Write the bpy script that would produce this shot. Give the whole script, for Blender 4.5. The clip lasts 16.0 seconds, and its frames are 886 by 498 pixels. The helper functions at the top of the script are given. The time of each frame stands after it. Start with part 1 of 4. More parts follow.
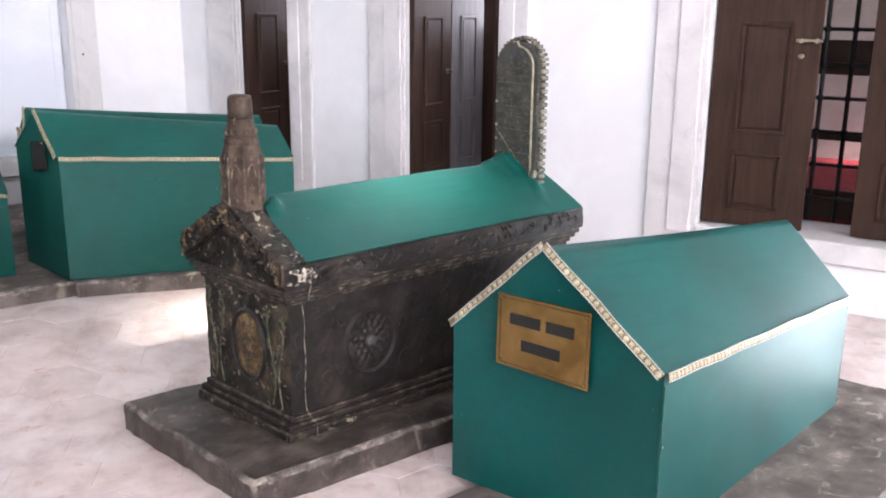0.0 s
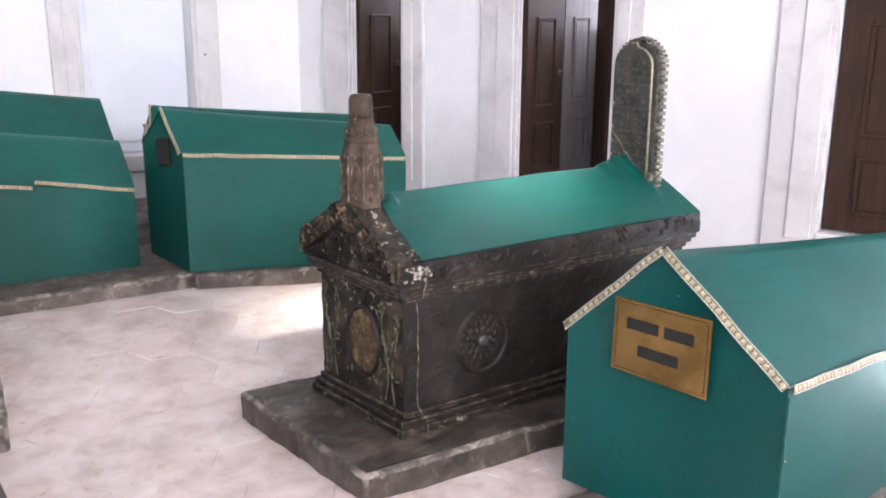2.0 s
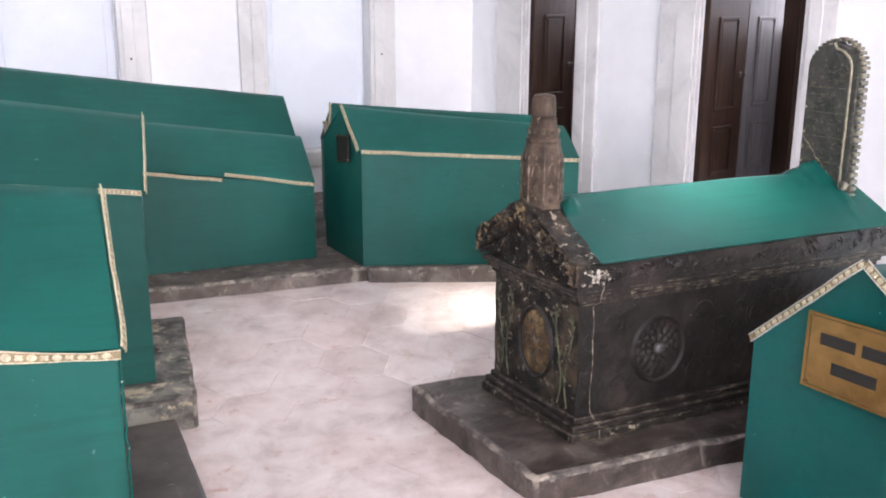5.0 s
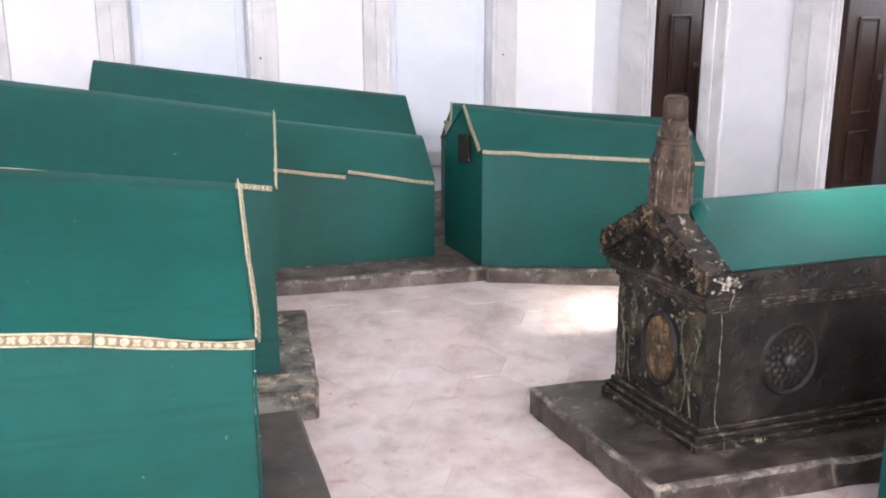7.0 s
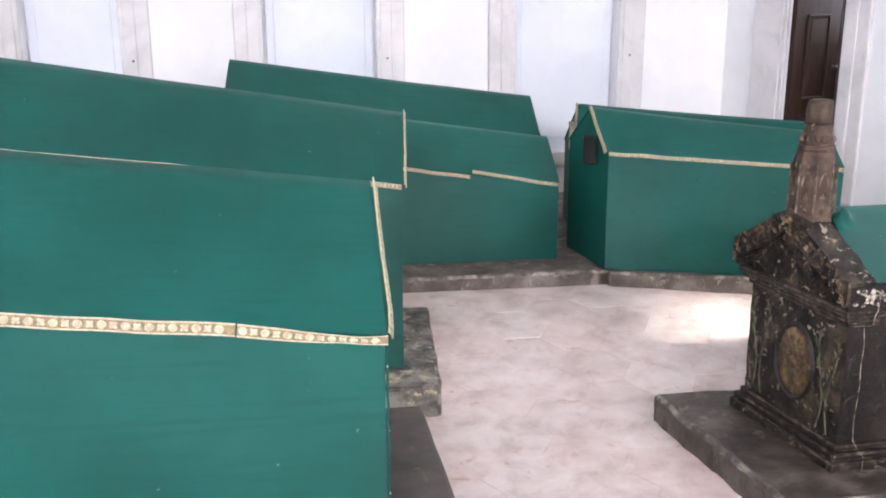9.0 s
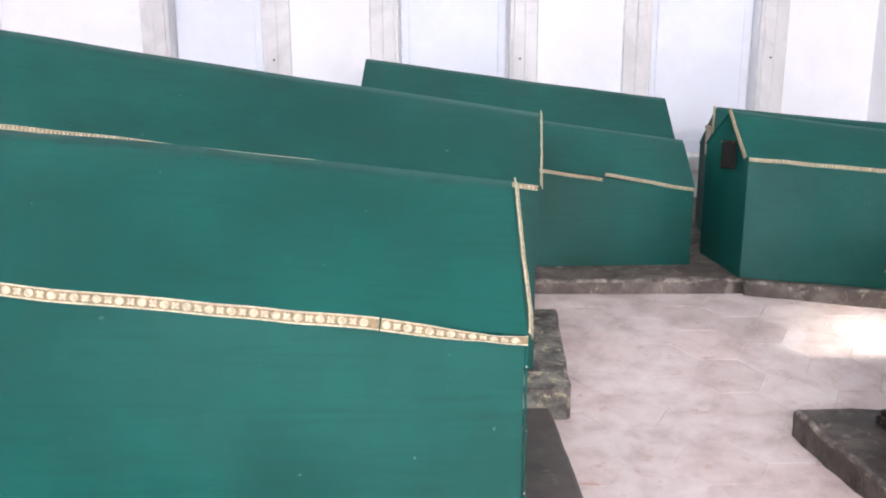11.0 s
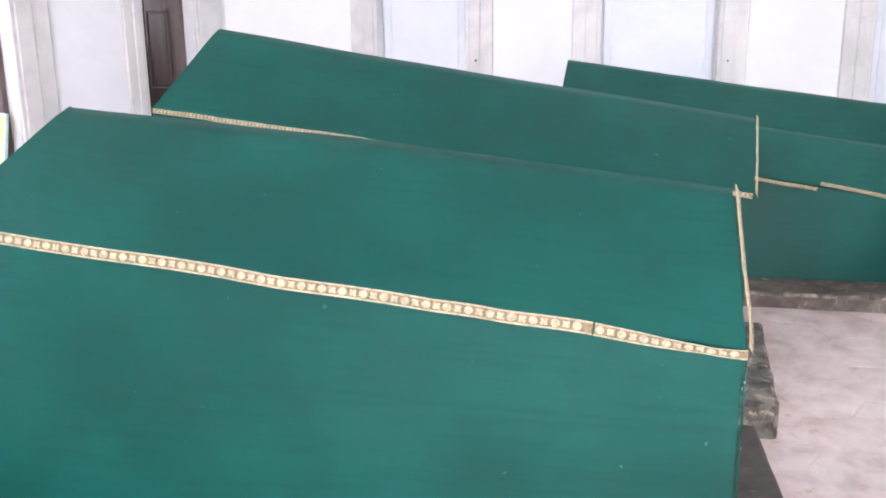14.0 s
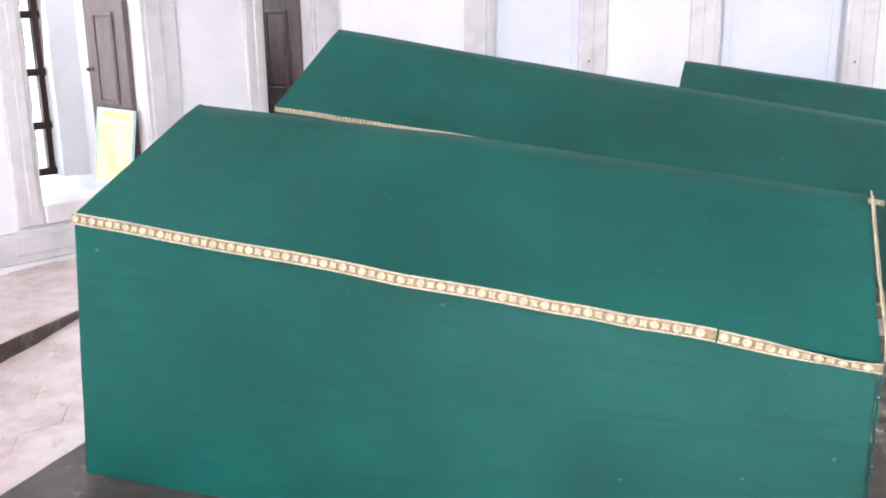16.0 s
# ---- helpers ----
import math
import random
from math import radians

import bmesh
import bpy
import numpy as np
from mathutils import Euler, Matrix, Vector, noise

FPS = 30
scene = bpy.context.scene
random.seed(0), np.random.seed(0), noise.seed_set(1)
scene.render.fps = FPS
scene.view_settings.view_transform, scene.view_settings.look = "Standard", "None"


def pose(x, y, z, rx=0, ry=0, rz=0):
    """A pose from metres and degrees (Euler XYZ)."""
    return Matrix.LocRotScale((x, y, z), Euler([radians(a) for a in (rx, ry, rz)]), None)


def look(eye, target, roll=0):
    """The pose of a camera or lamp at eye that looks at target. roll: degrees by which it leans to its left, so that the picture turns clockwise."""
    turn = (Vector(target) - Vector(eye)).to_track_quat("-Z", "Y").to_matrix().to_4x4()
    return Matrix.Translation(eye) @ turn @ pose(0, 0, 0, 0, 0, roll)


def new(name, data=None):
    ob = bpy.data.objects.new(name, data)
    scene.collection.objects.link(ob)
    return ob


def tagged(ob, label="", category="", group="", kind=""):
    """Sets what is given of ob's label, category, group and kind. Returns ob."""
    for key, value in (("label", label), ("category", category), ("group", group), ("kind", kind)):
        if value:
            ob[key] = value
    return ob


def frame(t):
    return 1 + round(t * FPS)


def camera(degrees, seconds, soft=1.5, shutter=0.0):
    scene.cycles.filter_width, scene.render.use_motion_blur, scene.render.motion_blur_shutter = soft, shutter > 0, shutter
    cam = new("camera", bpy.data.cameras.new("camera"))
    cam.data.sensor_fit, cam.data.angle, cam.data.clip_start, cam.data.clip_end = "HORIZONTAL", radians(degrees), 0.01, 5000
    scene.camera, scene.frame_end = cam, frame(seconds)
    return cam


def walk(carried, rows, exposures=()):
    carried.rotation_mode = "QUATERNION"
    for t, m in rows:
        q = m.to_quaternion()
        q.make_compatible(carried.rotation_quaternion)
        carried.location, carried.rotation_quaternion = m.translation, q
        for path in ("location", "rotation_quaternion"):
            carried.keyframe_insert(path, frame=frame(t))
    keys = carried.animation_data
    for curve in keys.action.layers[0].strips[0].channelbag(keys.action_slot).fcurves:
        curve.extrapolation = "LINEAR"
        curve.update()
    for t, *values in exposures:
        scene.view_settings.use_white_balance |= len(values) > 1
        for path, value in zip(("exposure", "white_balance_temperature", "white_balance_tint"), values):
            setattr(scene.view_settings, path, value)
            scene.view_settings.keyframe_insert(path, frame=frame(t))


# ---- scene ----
cam = camera(51.0, 16.0, soft=1.9)
# seconds, eye, yaw, pitch, roll
PATH = [
    (0, 0.0000, 0.0000, 1.5689, -38.744, -14.812, 0.519),
    (0.5, -0.0072, 0.0041, 1.5671, -37.214, -14.790, 0.425),
    (1, -0.0179, 0.0127, 1.5672, -35.583, -14.807, 0.393),
    (1.5, -0.0324, 0.0204, 1.5659, -34.090, -14.783, 0.375),
    (2, -0.0444, 0.0299, 1.5658, -32.420, -14.777, 0.348),
    (2.5, -0.0563, 0.0377, 1.5662, -30.764, -14.781, 0.332),
    (3, -0.0691, 0.0487, 1.5667, -29.030, -14.804, 0.290),
    (5.5, -0.1220, 0.0803, 1.5617, -20.889, -14.768, 0.076),
    (6, -0.1331, 0.0885, 1.5613, -19.095, -14.781, 0.051),
    (6.5, -0.1446, 0.0920, 1.5611, -17.395, -14.760, 0.015),
    (7, -0.1560, 0.0938, 1.5603, -15.634, -14.733, -0.062),
    (7.5, -0.1655, 0.0969, 1.5617, -13.922, -14.750, -0.139),
    (8, -0.1797, 0.1009, 1.5582, -12.077, -14.689, -0.163),
    (8.5, -0.1925, 0.1028, 1.5631, -10.413, -14.749, -0.224),
    (9, -0.2111, 0.1021, 1.5649, -8.513, -14.737, -0.253),
    (11.5, -0.2960, 0.0988, 1.5675, 0.747, -14.673, -0.259),
    (12, -0.3139, 0.0978, 1.5702, 2.577, -14.684, -0.319),
    (12.5, -0.3284, 0.0949, 1.5717, 4.407, -14.690, -0.363),
    (13, -0.3449, 0.0963, 1.5719, 6.433, -14.662, -0.414),
    (13.5, -0.3580, 0.0990, 1.5691, 8.351, -14.603, -0.489),
    (14, -0.3714, 0.0932, 1.5707, 10.301, -14.584, -0.535),
    (14.5, -0.3852, 0.0899, 1.5695, 11.987, -14.539, -0.583),
    (15, -0.3978, 0.0866, 1.5707, 13.758, -14.542, -0.627),
    (15.5, -0.4096, 0.0870, 1.5695, 15.284, -14.491, -0.684),
    (16, -0.4187, 0.0839, 1.5675, 16.723, -14.451, -0.732),
]
walk(cam, [(t, pose(x, y, z, 0, 0, yaw) @ pose(0, 0, 0, 90 + pitch) @ pose(0, 0, 0, 0, 0, roll)) for t, x, y, z, yaw, pitch, roll in PATH],
     exposures=[(0, 1.85), (16, 1.85)])

# ---- light ----
world = bpy.data.worlds.new("sky")
scene.world = world
world.use_nodes = True
wn = world.node_tree
sky = wn.nodes.new("ShaderNodeTexSky")
sky.sky_type, sky.sun_disc = "NISHITA", False
sky.sun_elevation, sky.sun_rotation = radians(41), radians(164.6)
wn.links.new(sky.outputs[0], wn.nodes["Background"].inputs[0])
wn.nodes["Background"].inputs[1].default_value = 0.05


def opening_lamp(name, x, y, z, aim, w, h, power, colour):
    """An area lamp standing for daylight in a wall opening, seen or added."""
    lamp = bpy.data.lights.new(name, "AREA")
    lamp.shape, lamp.size, lamp.size_y, lamp.energy, lamp.color = "RECTANGLE", w, h, power, colour
    ob = new(name, lamp)
    ob.matrix_world = look((x, y, z), aim)
    return ob


DAY = (0.935, 0.94, 1.09)
COOL = (0.78, 0.88, 1.0)
WARM = (0.985, 0.94, 0.99)
W_SW, W_E, W_S, W_UP, W_EUP = 0.5, 24, 2.5, 106, 5
SUN_WAY = Vector((0.27, -0.98, 0.88)).normalized()
# hole added in the unseen ceiling, shaping the sun beam on cloth and floor
SUN_HOLE = (2.98, 3.56, -1.60, -0.78)
sun_data = bpy.data.lights.new("sun", "SUN")
sun_data.energy, sun_data.angle, sun_data.color = 5.0, radians(5.0), (1.0, 0.96, 0.90)
sun = new("sun", sun_data)
sun.matrix_world = look(SUN_WAY * 20, (0, 0, 0))
# ---- materials ----


def mat(name):
    m = bpy.data.materials.new(name)
    m.use_nodes = True
    nt = m.node_tree
    return m, nt, nt.nodes["Principled BSDF"]


def add(nt, kind, **kw):
    n = nt.nodes.new(kind)
    for k, v in kw.items():
        n.inputs[k.replace("_", " ")].default_value = v
    return n


def ramp(nt, src, stops):
    r = nt.nodes.new("ShaderNodeValToRGB")
    el = r.color_ramp.elements
    while len(el) < len(stops):
        el.new(0.5)
    for e, (p, c) in zip(el, stops):
        e.position, e.color = p, (*c, 1)
    nt.links.new(src, r.inputs[0])
    return r


def mixed(nt, a, b, fac):
    m = nt.nodes.new("ShaderNodeMix")
    m.data_type = "RGBA"
    for sock, v in ((m.inputs[6], a), (m.inputs[7], b), (m.inputs[0], fac)):
        if isinstance(v, (int, float)):
            sock.default_value = v
        elif isinstance(v, tuple):
            sock.default_value = (*v, 1)
        else:
            nt.links.new(v, sock)
    return m.outputs[2]


def noise_of(nt, coord, scale, detail=6, rough=0.6, distortion=0.0):
    n = add(nt, "ShaderNodeTexNoise", Scale=scale, Detail=detail, Roughness=rough, Distortion=distortion)
    nt.links.new(coord, n.inputs["Vector"])
    return n.outputs[0]


def bump(nt, bsdf, height, strength, distance):
    b = add(nt, "ShaderNodeBump", Strength=strength, Distance=distance)
    nt.links.new(height, b.inputs["Height"])
    nt.links.new(b.outputs[0], bsdf.inputs["Normal"])


def world_coord(nt):
    return nt.nodes.new("ShaderNodeNewGeometry").outputs["Position"]


def stretch(nt, coord, sx, sy, sz):
    m = nt.nodes.new("ShaderNodeVectorMath")
    m.operation = "MULTIPLY"
    nt.links.new(coord, m.inputs[0])
    m.inputs[1].default_value = (sx, sy, sz)
    return m.outputs[0]


def speckled(name, stops, scale, rough, second=None, bump_s=0.3, bump_d=0.004, fine=60, metal=0.0, distortion=0.3):
    """Two-scale mottled surface: a ramp over broad noise, optional patches of a second colour, fine relief."""
    m, nt, b = mat(name)
    co = world_coord(nt)
    c = ramp(nt, noise_of(nt, co, scale, 8, 0.65, distortion), [(0.5 + (p - 0.5) * 0.5, q) for p, q in stops]).outputs[0]
    if second:
        col, lo, hi, sc = second
        lo, hi = 0.5 + (lo - 0.5) * 0.72, 0.5 + (hi - 0.5) * 0.72
        f = ramp(nt, noise_of(nt, co, sc, 7, 0.7, 0.5), [(lo, (0, 0, 0)), (hi, (1, 1, 1))]).outputs[0]
        c = mixed(nt, c, col, f)
    nt.links.new(c, b.inputs["Base Color"])
    b.inputs["Roughness"].default_value, b.inputs["Metallic"].default_value = rough, metal
    bump(nt, b, noise_of(nt, co, fine, 6, 0.7), bump_s, bump_d)
    return m


def felt(name, lo, hi, gloss=0.22, rough=0.42):
    m, nt, b = mat(name)
    co = world_coord(nt)
    n1 = noise_of(nt, co, 1.6, 4, 0.55)
    n2 = noise_of(nt, stretch(nt, co, 3, 40, 40), 1.0, 4, 0.6)
    c = ramp(nt, n1, [(0.38, lo), (0.62, hi)]).outputs[0]
    c = mixed(nt, c, tuple(v * 0.8 for v in lo), ramp(nt, n2, [(0.5, (0, 0, 0)), (0.75, (0.5, 0.5, 0.5))]).outputs[0])
    lint = ramp(nt, noise_of(nt, co, 46, 2, 0.5), [(0.76, (0, 0, 0)), (0.82, (0.4, 0.4, 0.4))]).outputs[0]
    c = mixed(nt, c, (0.25, 0.42, 0.38), lint)
    nt.links.new(c, b.inputs["Base Color"])
    b.inputs["Roughness"].default_value = rough
    b.inputs["Anisotropic"].default_value = 0.7
    cross = nt.nodes.new("ShaderNodeVectorMath")
    cross.operation = "CROSS_PRODUCT"
    nt.links.new(nt.nodes.new("ShaderNodeNewGeometry").outputs["Normal"], cross.inputs[0])
    cross.inputs[1].default_value = (1, 0, 0)
    nt.links.new(cross.outputs[0], b.inputs["Tangent"])
    b.inputs["Sheen Weight"].default_value = 0.04
    b.inputs["Sheen Roughness"].default_value = 0.4
    b.inputs["Sheen Tint"].default_value = (0.55, 0.95, 0.88, 1)
    b.inputs["Specular IOR Level"].default_value = gloss
    bump(nt, b, noise_of(nt, co, 420, 3, 0.6), 0.18, 0.001)
    return m


def wood(name, lo, hi):
    m, nt, b = mat(name)
    co = world_coord(nt)
    g = noise_of(nt, stretch(nt, co, 22, 22, 1.6), 1.5, 8, 0.65, 0.8)
    c = ramp(nt, g, [(0.3, lo), (0.7, hi)]).outputs[0]
    c = mixed(nt, c, tuple(v * 0.6 for v in lo), ramp(nt, noise_of(nt, co, 3, 4), [(0.5, (0, 0, 0)), (0.75, (0.6, 0.6, 0.6))]).outputs[0])
    nt.links.new(c, b.inputs["Base Color"])
    b.inputs["Roughness"].default_value = 0.5
    b.inputs["Specular IOR Level"].default_value = 0.18
    bump(nt, b, g, 0.25, 0.002)
    return m


def plain(name, col, rough=0.5, metal=0.0, var=0.12, scale=9):
    return speckled(name, [(0.3, tuple(v * (1 - var) for v in col)), (0.7, tuple(min(1, v * (1 + var)) for v in col))], scale, rough, None, 0.15, 0.001, 120, metal)


M_FELT = felt("green_felt", (0.0024, 0.062, 0.049), (0.0040, 0.083, 0.066))
M_SATIN = felt("glossy_green_cloth", (0.0022, 0.056, 0.049), (0.0038, 0.076, 0.067), 0.25, 0.34)
M_PLASTER = speckled("white_plaster", [(0.3, (0.80, 0.80, 0.81)), (0.7, (0.86, 0.86, 0.87))], 1.5, 0.75, None, 0.12, 0.003, 40)
M_MARBLE = speckled("grey_veined_marble", [(0.2, (0.56, 0.545, 0.535)), (0.5, (0.66, 0.64, 0.63)), (0.8, (0.73, 0.705, 0.69))], 2.2, 0.4, ((0.50, 0.50, 0.52), 0.62, 0.85, 5), 0.1, 0.002, 60, 0.0, 0.9)
M_NICHE = speckled("pale_blue_white_paint", [(0.3, (0.69, 0.72, 0.775)), (0.7, (0.76, 0.79, 0.84))], 1.2, 0.5, None, 0.08, 0.002, 30)
M_FLOOR = speckled("pale_marble_floor", [(0.15, (0.50, 0.405, 0.375)), (0.5, (0.66, 0.56, 0.525)), (0.85, (0.755, 0.68, 0.645))], 6.0, 0.33, ((0.50, 0.31, 0.25), 0.63, 0.76, 9), 0.12, 0.003, 45)
_nt = M_FLOOR.node_tree
_b = _nt.nodes["Principled BSDF"]
_src = _b.inputs["Base Color"].links[0].from_socket
_r = ramp(_nt, _nt.nodes.new("ShaderNodeObjectInfo").outputs["Random"], [(0.0, (0.80, 0.76, 0.74)), (0.25, (0.96, 0.95, 0.95)), (0.7, (1, 1, 1)), (1.0, (0.94, 0.86, 0.83))]).outputs[0]
_mul = _nt.nodes.new("ShaderNodeMix")
_mul.data_type, _mul.blend_type = "RGBA", "MULTIPLY"
_mul.inputs[0].default_value = 0.5
_nt.links.new(_src, _mul.inputs[6]), _nt.links.new(_r, _mul.inputs[7])
_nt.links.new(_mul.outputs[2], _b.inputs["Base Color"])
M_JOINT = speckled("floor_joint", [(0.3, (0.54, 0.46, 0.43)), (0.7, (0.78, 0.72, 0.70))], 4, 0.8)
M_KERB = speckled("worn_grey_stone", [(0.1, (0.05, 0.038, 0.032)), (0.5, (0.12, 0.098, 0.085)), (0.9, (0.23, 0.195, 0.17))], 5.0, 0.6, ((0.36, 0.31, 0.26), 0.64, 0.76, 10), 0.5, 0.008, 38)
M_SLAB = speckled("dark_worn_slab", [(0.15, (0.020, 0.0155, 0.013)), (0.5, (0.056, 0.044, 0.037)), (0.85, (0.125, 0.102, 0.088))], 6.5, 0.38, ((0.27, 0.225, 0.19), 0.62, 0.80, 15), 0.55, 0.006, 60)
M_WORN = speckled("worn_pale_edge", [(0.25, (0.05, 0.042, 0.037)), (0.5, (0.13, 0.11, 0.095)), (0.75, (0.34, 0.29, 0.24))], 14, 0.65, None, 0.6, 0.006, 50)
M_SARC_WORN = speckled("worn_carved_edge", [(0.3, (0.016, 0.013, 0.011)), (0.5, (0.035, 0.028, 0.022)), (0.8, (0.14, 0.112, 0.085))], 24, 0.55, None, 0.6, 0.005, 60)
M_STAIN = speckled("stained_cream_stone", [(0.3, (0.045, 0.04, 0.036)), (0.5, (0.13, 0.12, 0.105)), (0.7, (0.26, 0.24, 0.20))], 7.0, 0.55, ((0.55, 0.46, 0.32), 0.56, 0.66, 8), 0.5, 0.007, 42)
M_PLAIN_SLAB = speckled("smooth_dark_stone", [(0.25, (0.045, 0.038, 0.034)), (0.75, (0.105, 0.088, 0.078))], 5.0, 0.55, ((0.19, 0.155, 0.13), 0.62, 0.78, 12), 0.4, 0.004, 60)
M_SARC = speckled("blackened_carved_stone", [(0.2, (0.008, 0.0066, 0.006)), (0.55, (0.017, 0.0135, 0.012)), (0.9, (0.040, 0.031, 0.026))], 6.0, 0.42, ((0.20, 0.16, 0.12), 0.73, 0.79, 42), 0.6, 0.006, 70)
M_SARC_END = speckled("stained_carved_stone", [(0.3, (0.010, 0.009, 0.008)), (0.55, (0.026, 0.021, 0.017)), (0.8, (0.085, 0.062, 0.04))], 8.0, 0.5, ((0.32, 0.27, 0.20), 0.61, 0.68, 28), 0.8, 0.009, 50)
M_OCHRE = speckled("ochre_worn_paint", [(0.3, (0.06, 0.032, 0.012)), (0.55, (0.12, 0.068, 0.024)), (0.8, (0.23, 0.165, 0.075))], 16, 0.5, ((0.035, 0.03, 0.02), 0.46, 0.62, 30), 0.6, 0.006, 60)
M_GREENPAINT = speckled("faded_green_paint", [(0.3, (0.05, 0.055, 0.03)), (0.7, (0.15, 0.15, 0.085))], 20, 0.6, ((0.03, 0.027, 0.022), 0.5, 0.65, 30))
M_HEAD = speckled("brown_grey_headstone", [(0.2, (0.024, 0.016, 0.011)), (0.55, (0.068, 0.045, 0.031)), (0.85, (0.13, 0.093, 0.066))], 12, 0.6, ((0.30, 0.245, 0.18), 0.68, 0.76, 34), 0.6, 0.006, 60)
M_PALE_HEAD = speckled("rubbed_pale_carving", [(0.3, (0.05, 0.036, 0.027)), (0.5, (0.085, 0.063, 0.047)), (0.8, (0.22, 0.175, 0.135))], 22, 0.6, None, 0.5, 0.004, 70)
M_BOSS = speckled("rubbed_pale_boss", [(0.35, (0.03, 0.028, 0.027)), (0.75, (0.09, 0.085, 0.08))], 40, 0.4, None, 0.5, 0.004, 60)
M_CHIP = speckled("bare_white_plaster", [(0.35, (0.05, 0.042, 0.034)), (0.65, (0.46, 0.41, 0.34))], 60, 0.8)
M_MORTAR = speckled("dirty_mortar", [(0.35, (0.07, 0.055, 0.042)), (0.65, (0.34, 0.29, 0.23))], 40, 0.8)
M_WOOD = wood("dark_brown_wood", (0.024, 0.0125, 0.0085), (0.054, 0.028, 0.0185))
# lightened copy of the wood, standing for daylight on the west shutters
M_WOOD_W = wood("daylit_greyish_wood", (0.11, 0.082, 0.076), (0.19, 0.15, 0.14))
M_WOOD_G = wood("grey_brown_wood", (0.11, 0.098, 0.096), (0.18, 0.165, 0.162))
M_BLACK = plain("black_iron", (0.012, 0.012, 0.013), 0.4, 0.6)
M_IRON = plain("greyed_iron", (0.10, 0.092, 0.088), 0.35, 0.5)
M_BRASS = speckled("polished_brass", [(0.3, (0.17, 0.108, 0.037)), (0.7, (0.33, 0.225, 0.088))], 4, 0.22, None, 0.1, 0.001, 80, 1.0)
M_BRASS_D = plain("dark_brass_edge", (0.12, 0.07, 0.025), 0.4, 0.8)
M_INK = plain("engraved_black", (0.008, 0.007, 0.006), 0.9)
M_BRAID = plain("dull_gold_braid", (0.19, 0.14, 0.07), 0.5, 0.2, 0.35, 90)
M_GOLDT = plain("cream_thread", (0.41, 0.355, 0.235), 0.5, 0.0, 0.25, 60)
M_PEARL = plain("silver_white_thread", (0.38, 0.36, 0.325), 0.35, 0.15, 0.15, 60)
M_SLATE = speckled("black_inscribed_slate", [(0.3, (0.025, 0.026, 0.022)), (0.7, (0.06, 0.06, 0.05))], 14, 0.45, ((0.18, 0.16, 0.11), 0.62, 0.74, 40), 0.9, 0.008, 45)
M_CARVE = plain("dull_gilt_lettering", (0.10, 0.09, 0.06), 0.45, 0.3, 0.3, 40)
M_GILT = plain("gilt_metal", (0.36, 0.32, 0.23), 0.3, 0.7, 0.2, 40)
M_SCALLOP = speckled("tarnished_gilt", [(0.3, (0.06, 0.055, 0.04)), (0.7, (0.24, 0.215, 0.155))], 30, 0.45, None, 0.4, 0.003, 60, 0.3)
M_CARPET = plain("red_carpet", (0.22, 0.015, 0.025), 0.9, 0, 0.2, 14)
M_YELLOW = speckled("yellow_card", [(0.3, (0.62, 0.60, 0.22)), (0.7, (0.78, 0.76, 0.40))], 7, 0.5)
M_CARD = speckled("cream_card", [(0.3, (0.42, 0.35, 0.27)), (0.7, (0.58, 0.50, 0.40))], 12, 0.6)
M_PALEFRAME = plain("pale_green_frame", (0.55, 0.72, 0.66), 0.4)
M_GLASS, _nt, _b = mat("window_glass")
_b.inputs["Transmission Weight"].default_value, _b.inputs["Roughness"].default_value = 1.0, 0.02

for _m, _v in ((M_SARC, 0.3), (M_SARC_END, 0.22), (M_SLAB, 0.4), (M_KERB, 0.25), (M_HEAD, 0.25), (M_SARC_WORN, 0.25), (M_PALE_HEAD, 0.25)):
    _m.node_tree.nodes["Principled BSDF"].inputs["Specular IOR Level"].default_value = _v



def lime_drips(m, colour, lo, hi):
    """Pale upright drips and spots of lime on a worn stone."""
    nt = m.node_tree
    b = nt.nodes["Principled BSDF"]
    src = b.inputs["Base Color"].links[0].from_socket
    d = ramp(nt, noise_of(nt, stretch(nt, world_coord(nt), 11, 11, 5), 1.0, 7, 0.7, 0.8), [(lo, (0, 0, 0)), (hi, (0.85, 0.85, 0.85))]).outputs[0]
    nt.links.new(mixed(nt, src, colour, d), b.inputs["Base Color"])


lime_drips(M_SLAB, (0.26, 0.225, 0.195), 0.58, 0.74)
lime_drips(M_KERB, (0.40, 0.35, 0.29), 0.57, 0.70)

# ---- building helpers ----


def mesh(name, bm, material, parent=None, label=""):
    me = bpy.data.meshes.new(name)
    bmesh.ops.recalc_face_normals(bm, faces=bm.faces)
    bm.to_mesh(me)
    bm.free()
    for mt in material if isinstance(material, (list, tuple)) else (material,):
        me.materials.append(mt)
    ob = new(name, me)
    if parent:
        ob.parent = parent
    if label:
        ob["label"] = label
    return ob


part = mesh


def thing(name, x, y, z, rz, label, category, group=""):
    ob = new(name)
    ob.empty_display_size = 0.1
    ob.matrix_world = pose(x, y, z, 0, 0, rz)
    return tagged(ob, label, category, group)


def box(bm, x0, x1, y0, y1, z0, z1, bevel=0.0, seg=1, worn=False):
    vs = [bm.verts.new((x, y, z)) for z in (z0, z1) for y in (y0, y1) for x in (x0, x1)]
    fs = [bm.faces.new([vs[i] for i in q]) for q in ((0, 2, 3, 1), (4, 5, 7, 6), (0, 1, 5, 4), (2, 6, 7, 3), (0, 4, 6, 2), (1, 3, 7, 5))]
    if bevel:
        es = {e for f in fs for e in f.edges}
        made = bmesh.ops.bevel(bm, geom=list(es), offset=bevel, segments=seg, affect="EDGES", profile=0.6)
        if worn:
            for f in made["faces"]:
                f.material_index = 1


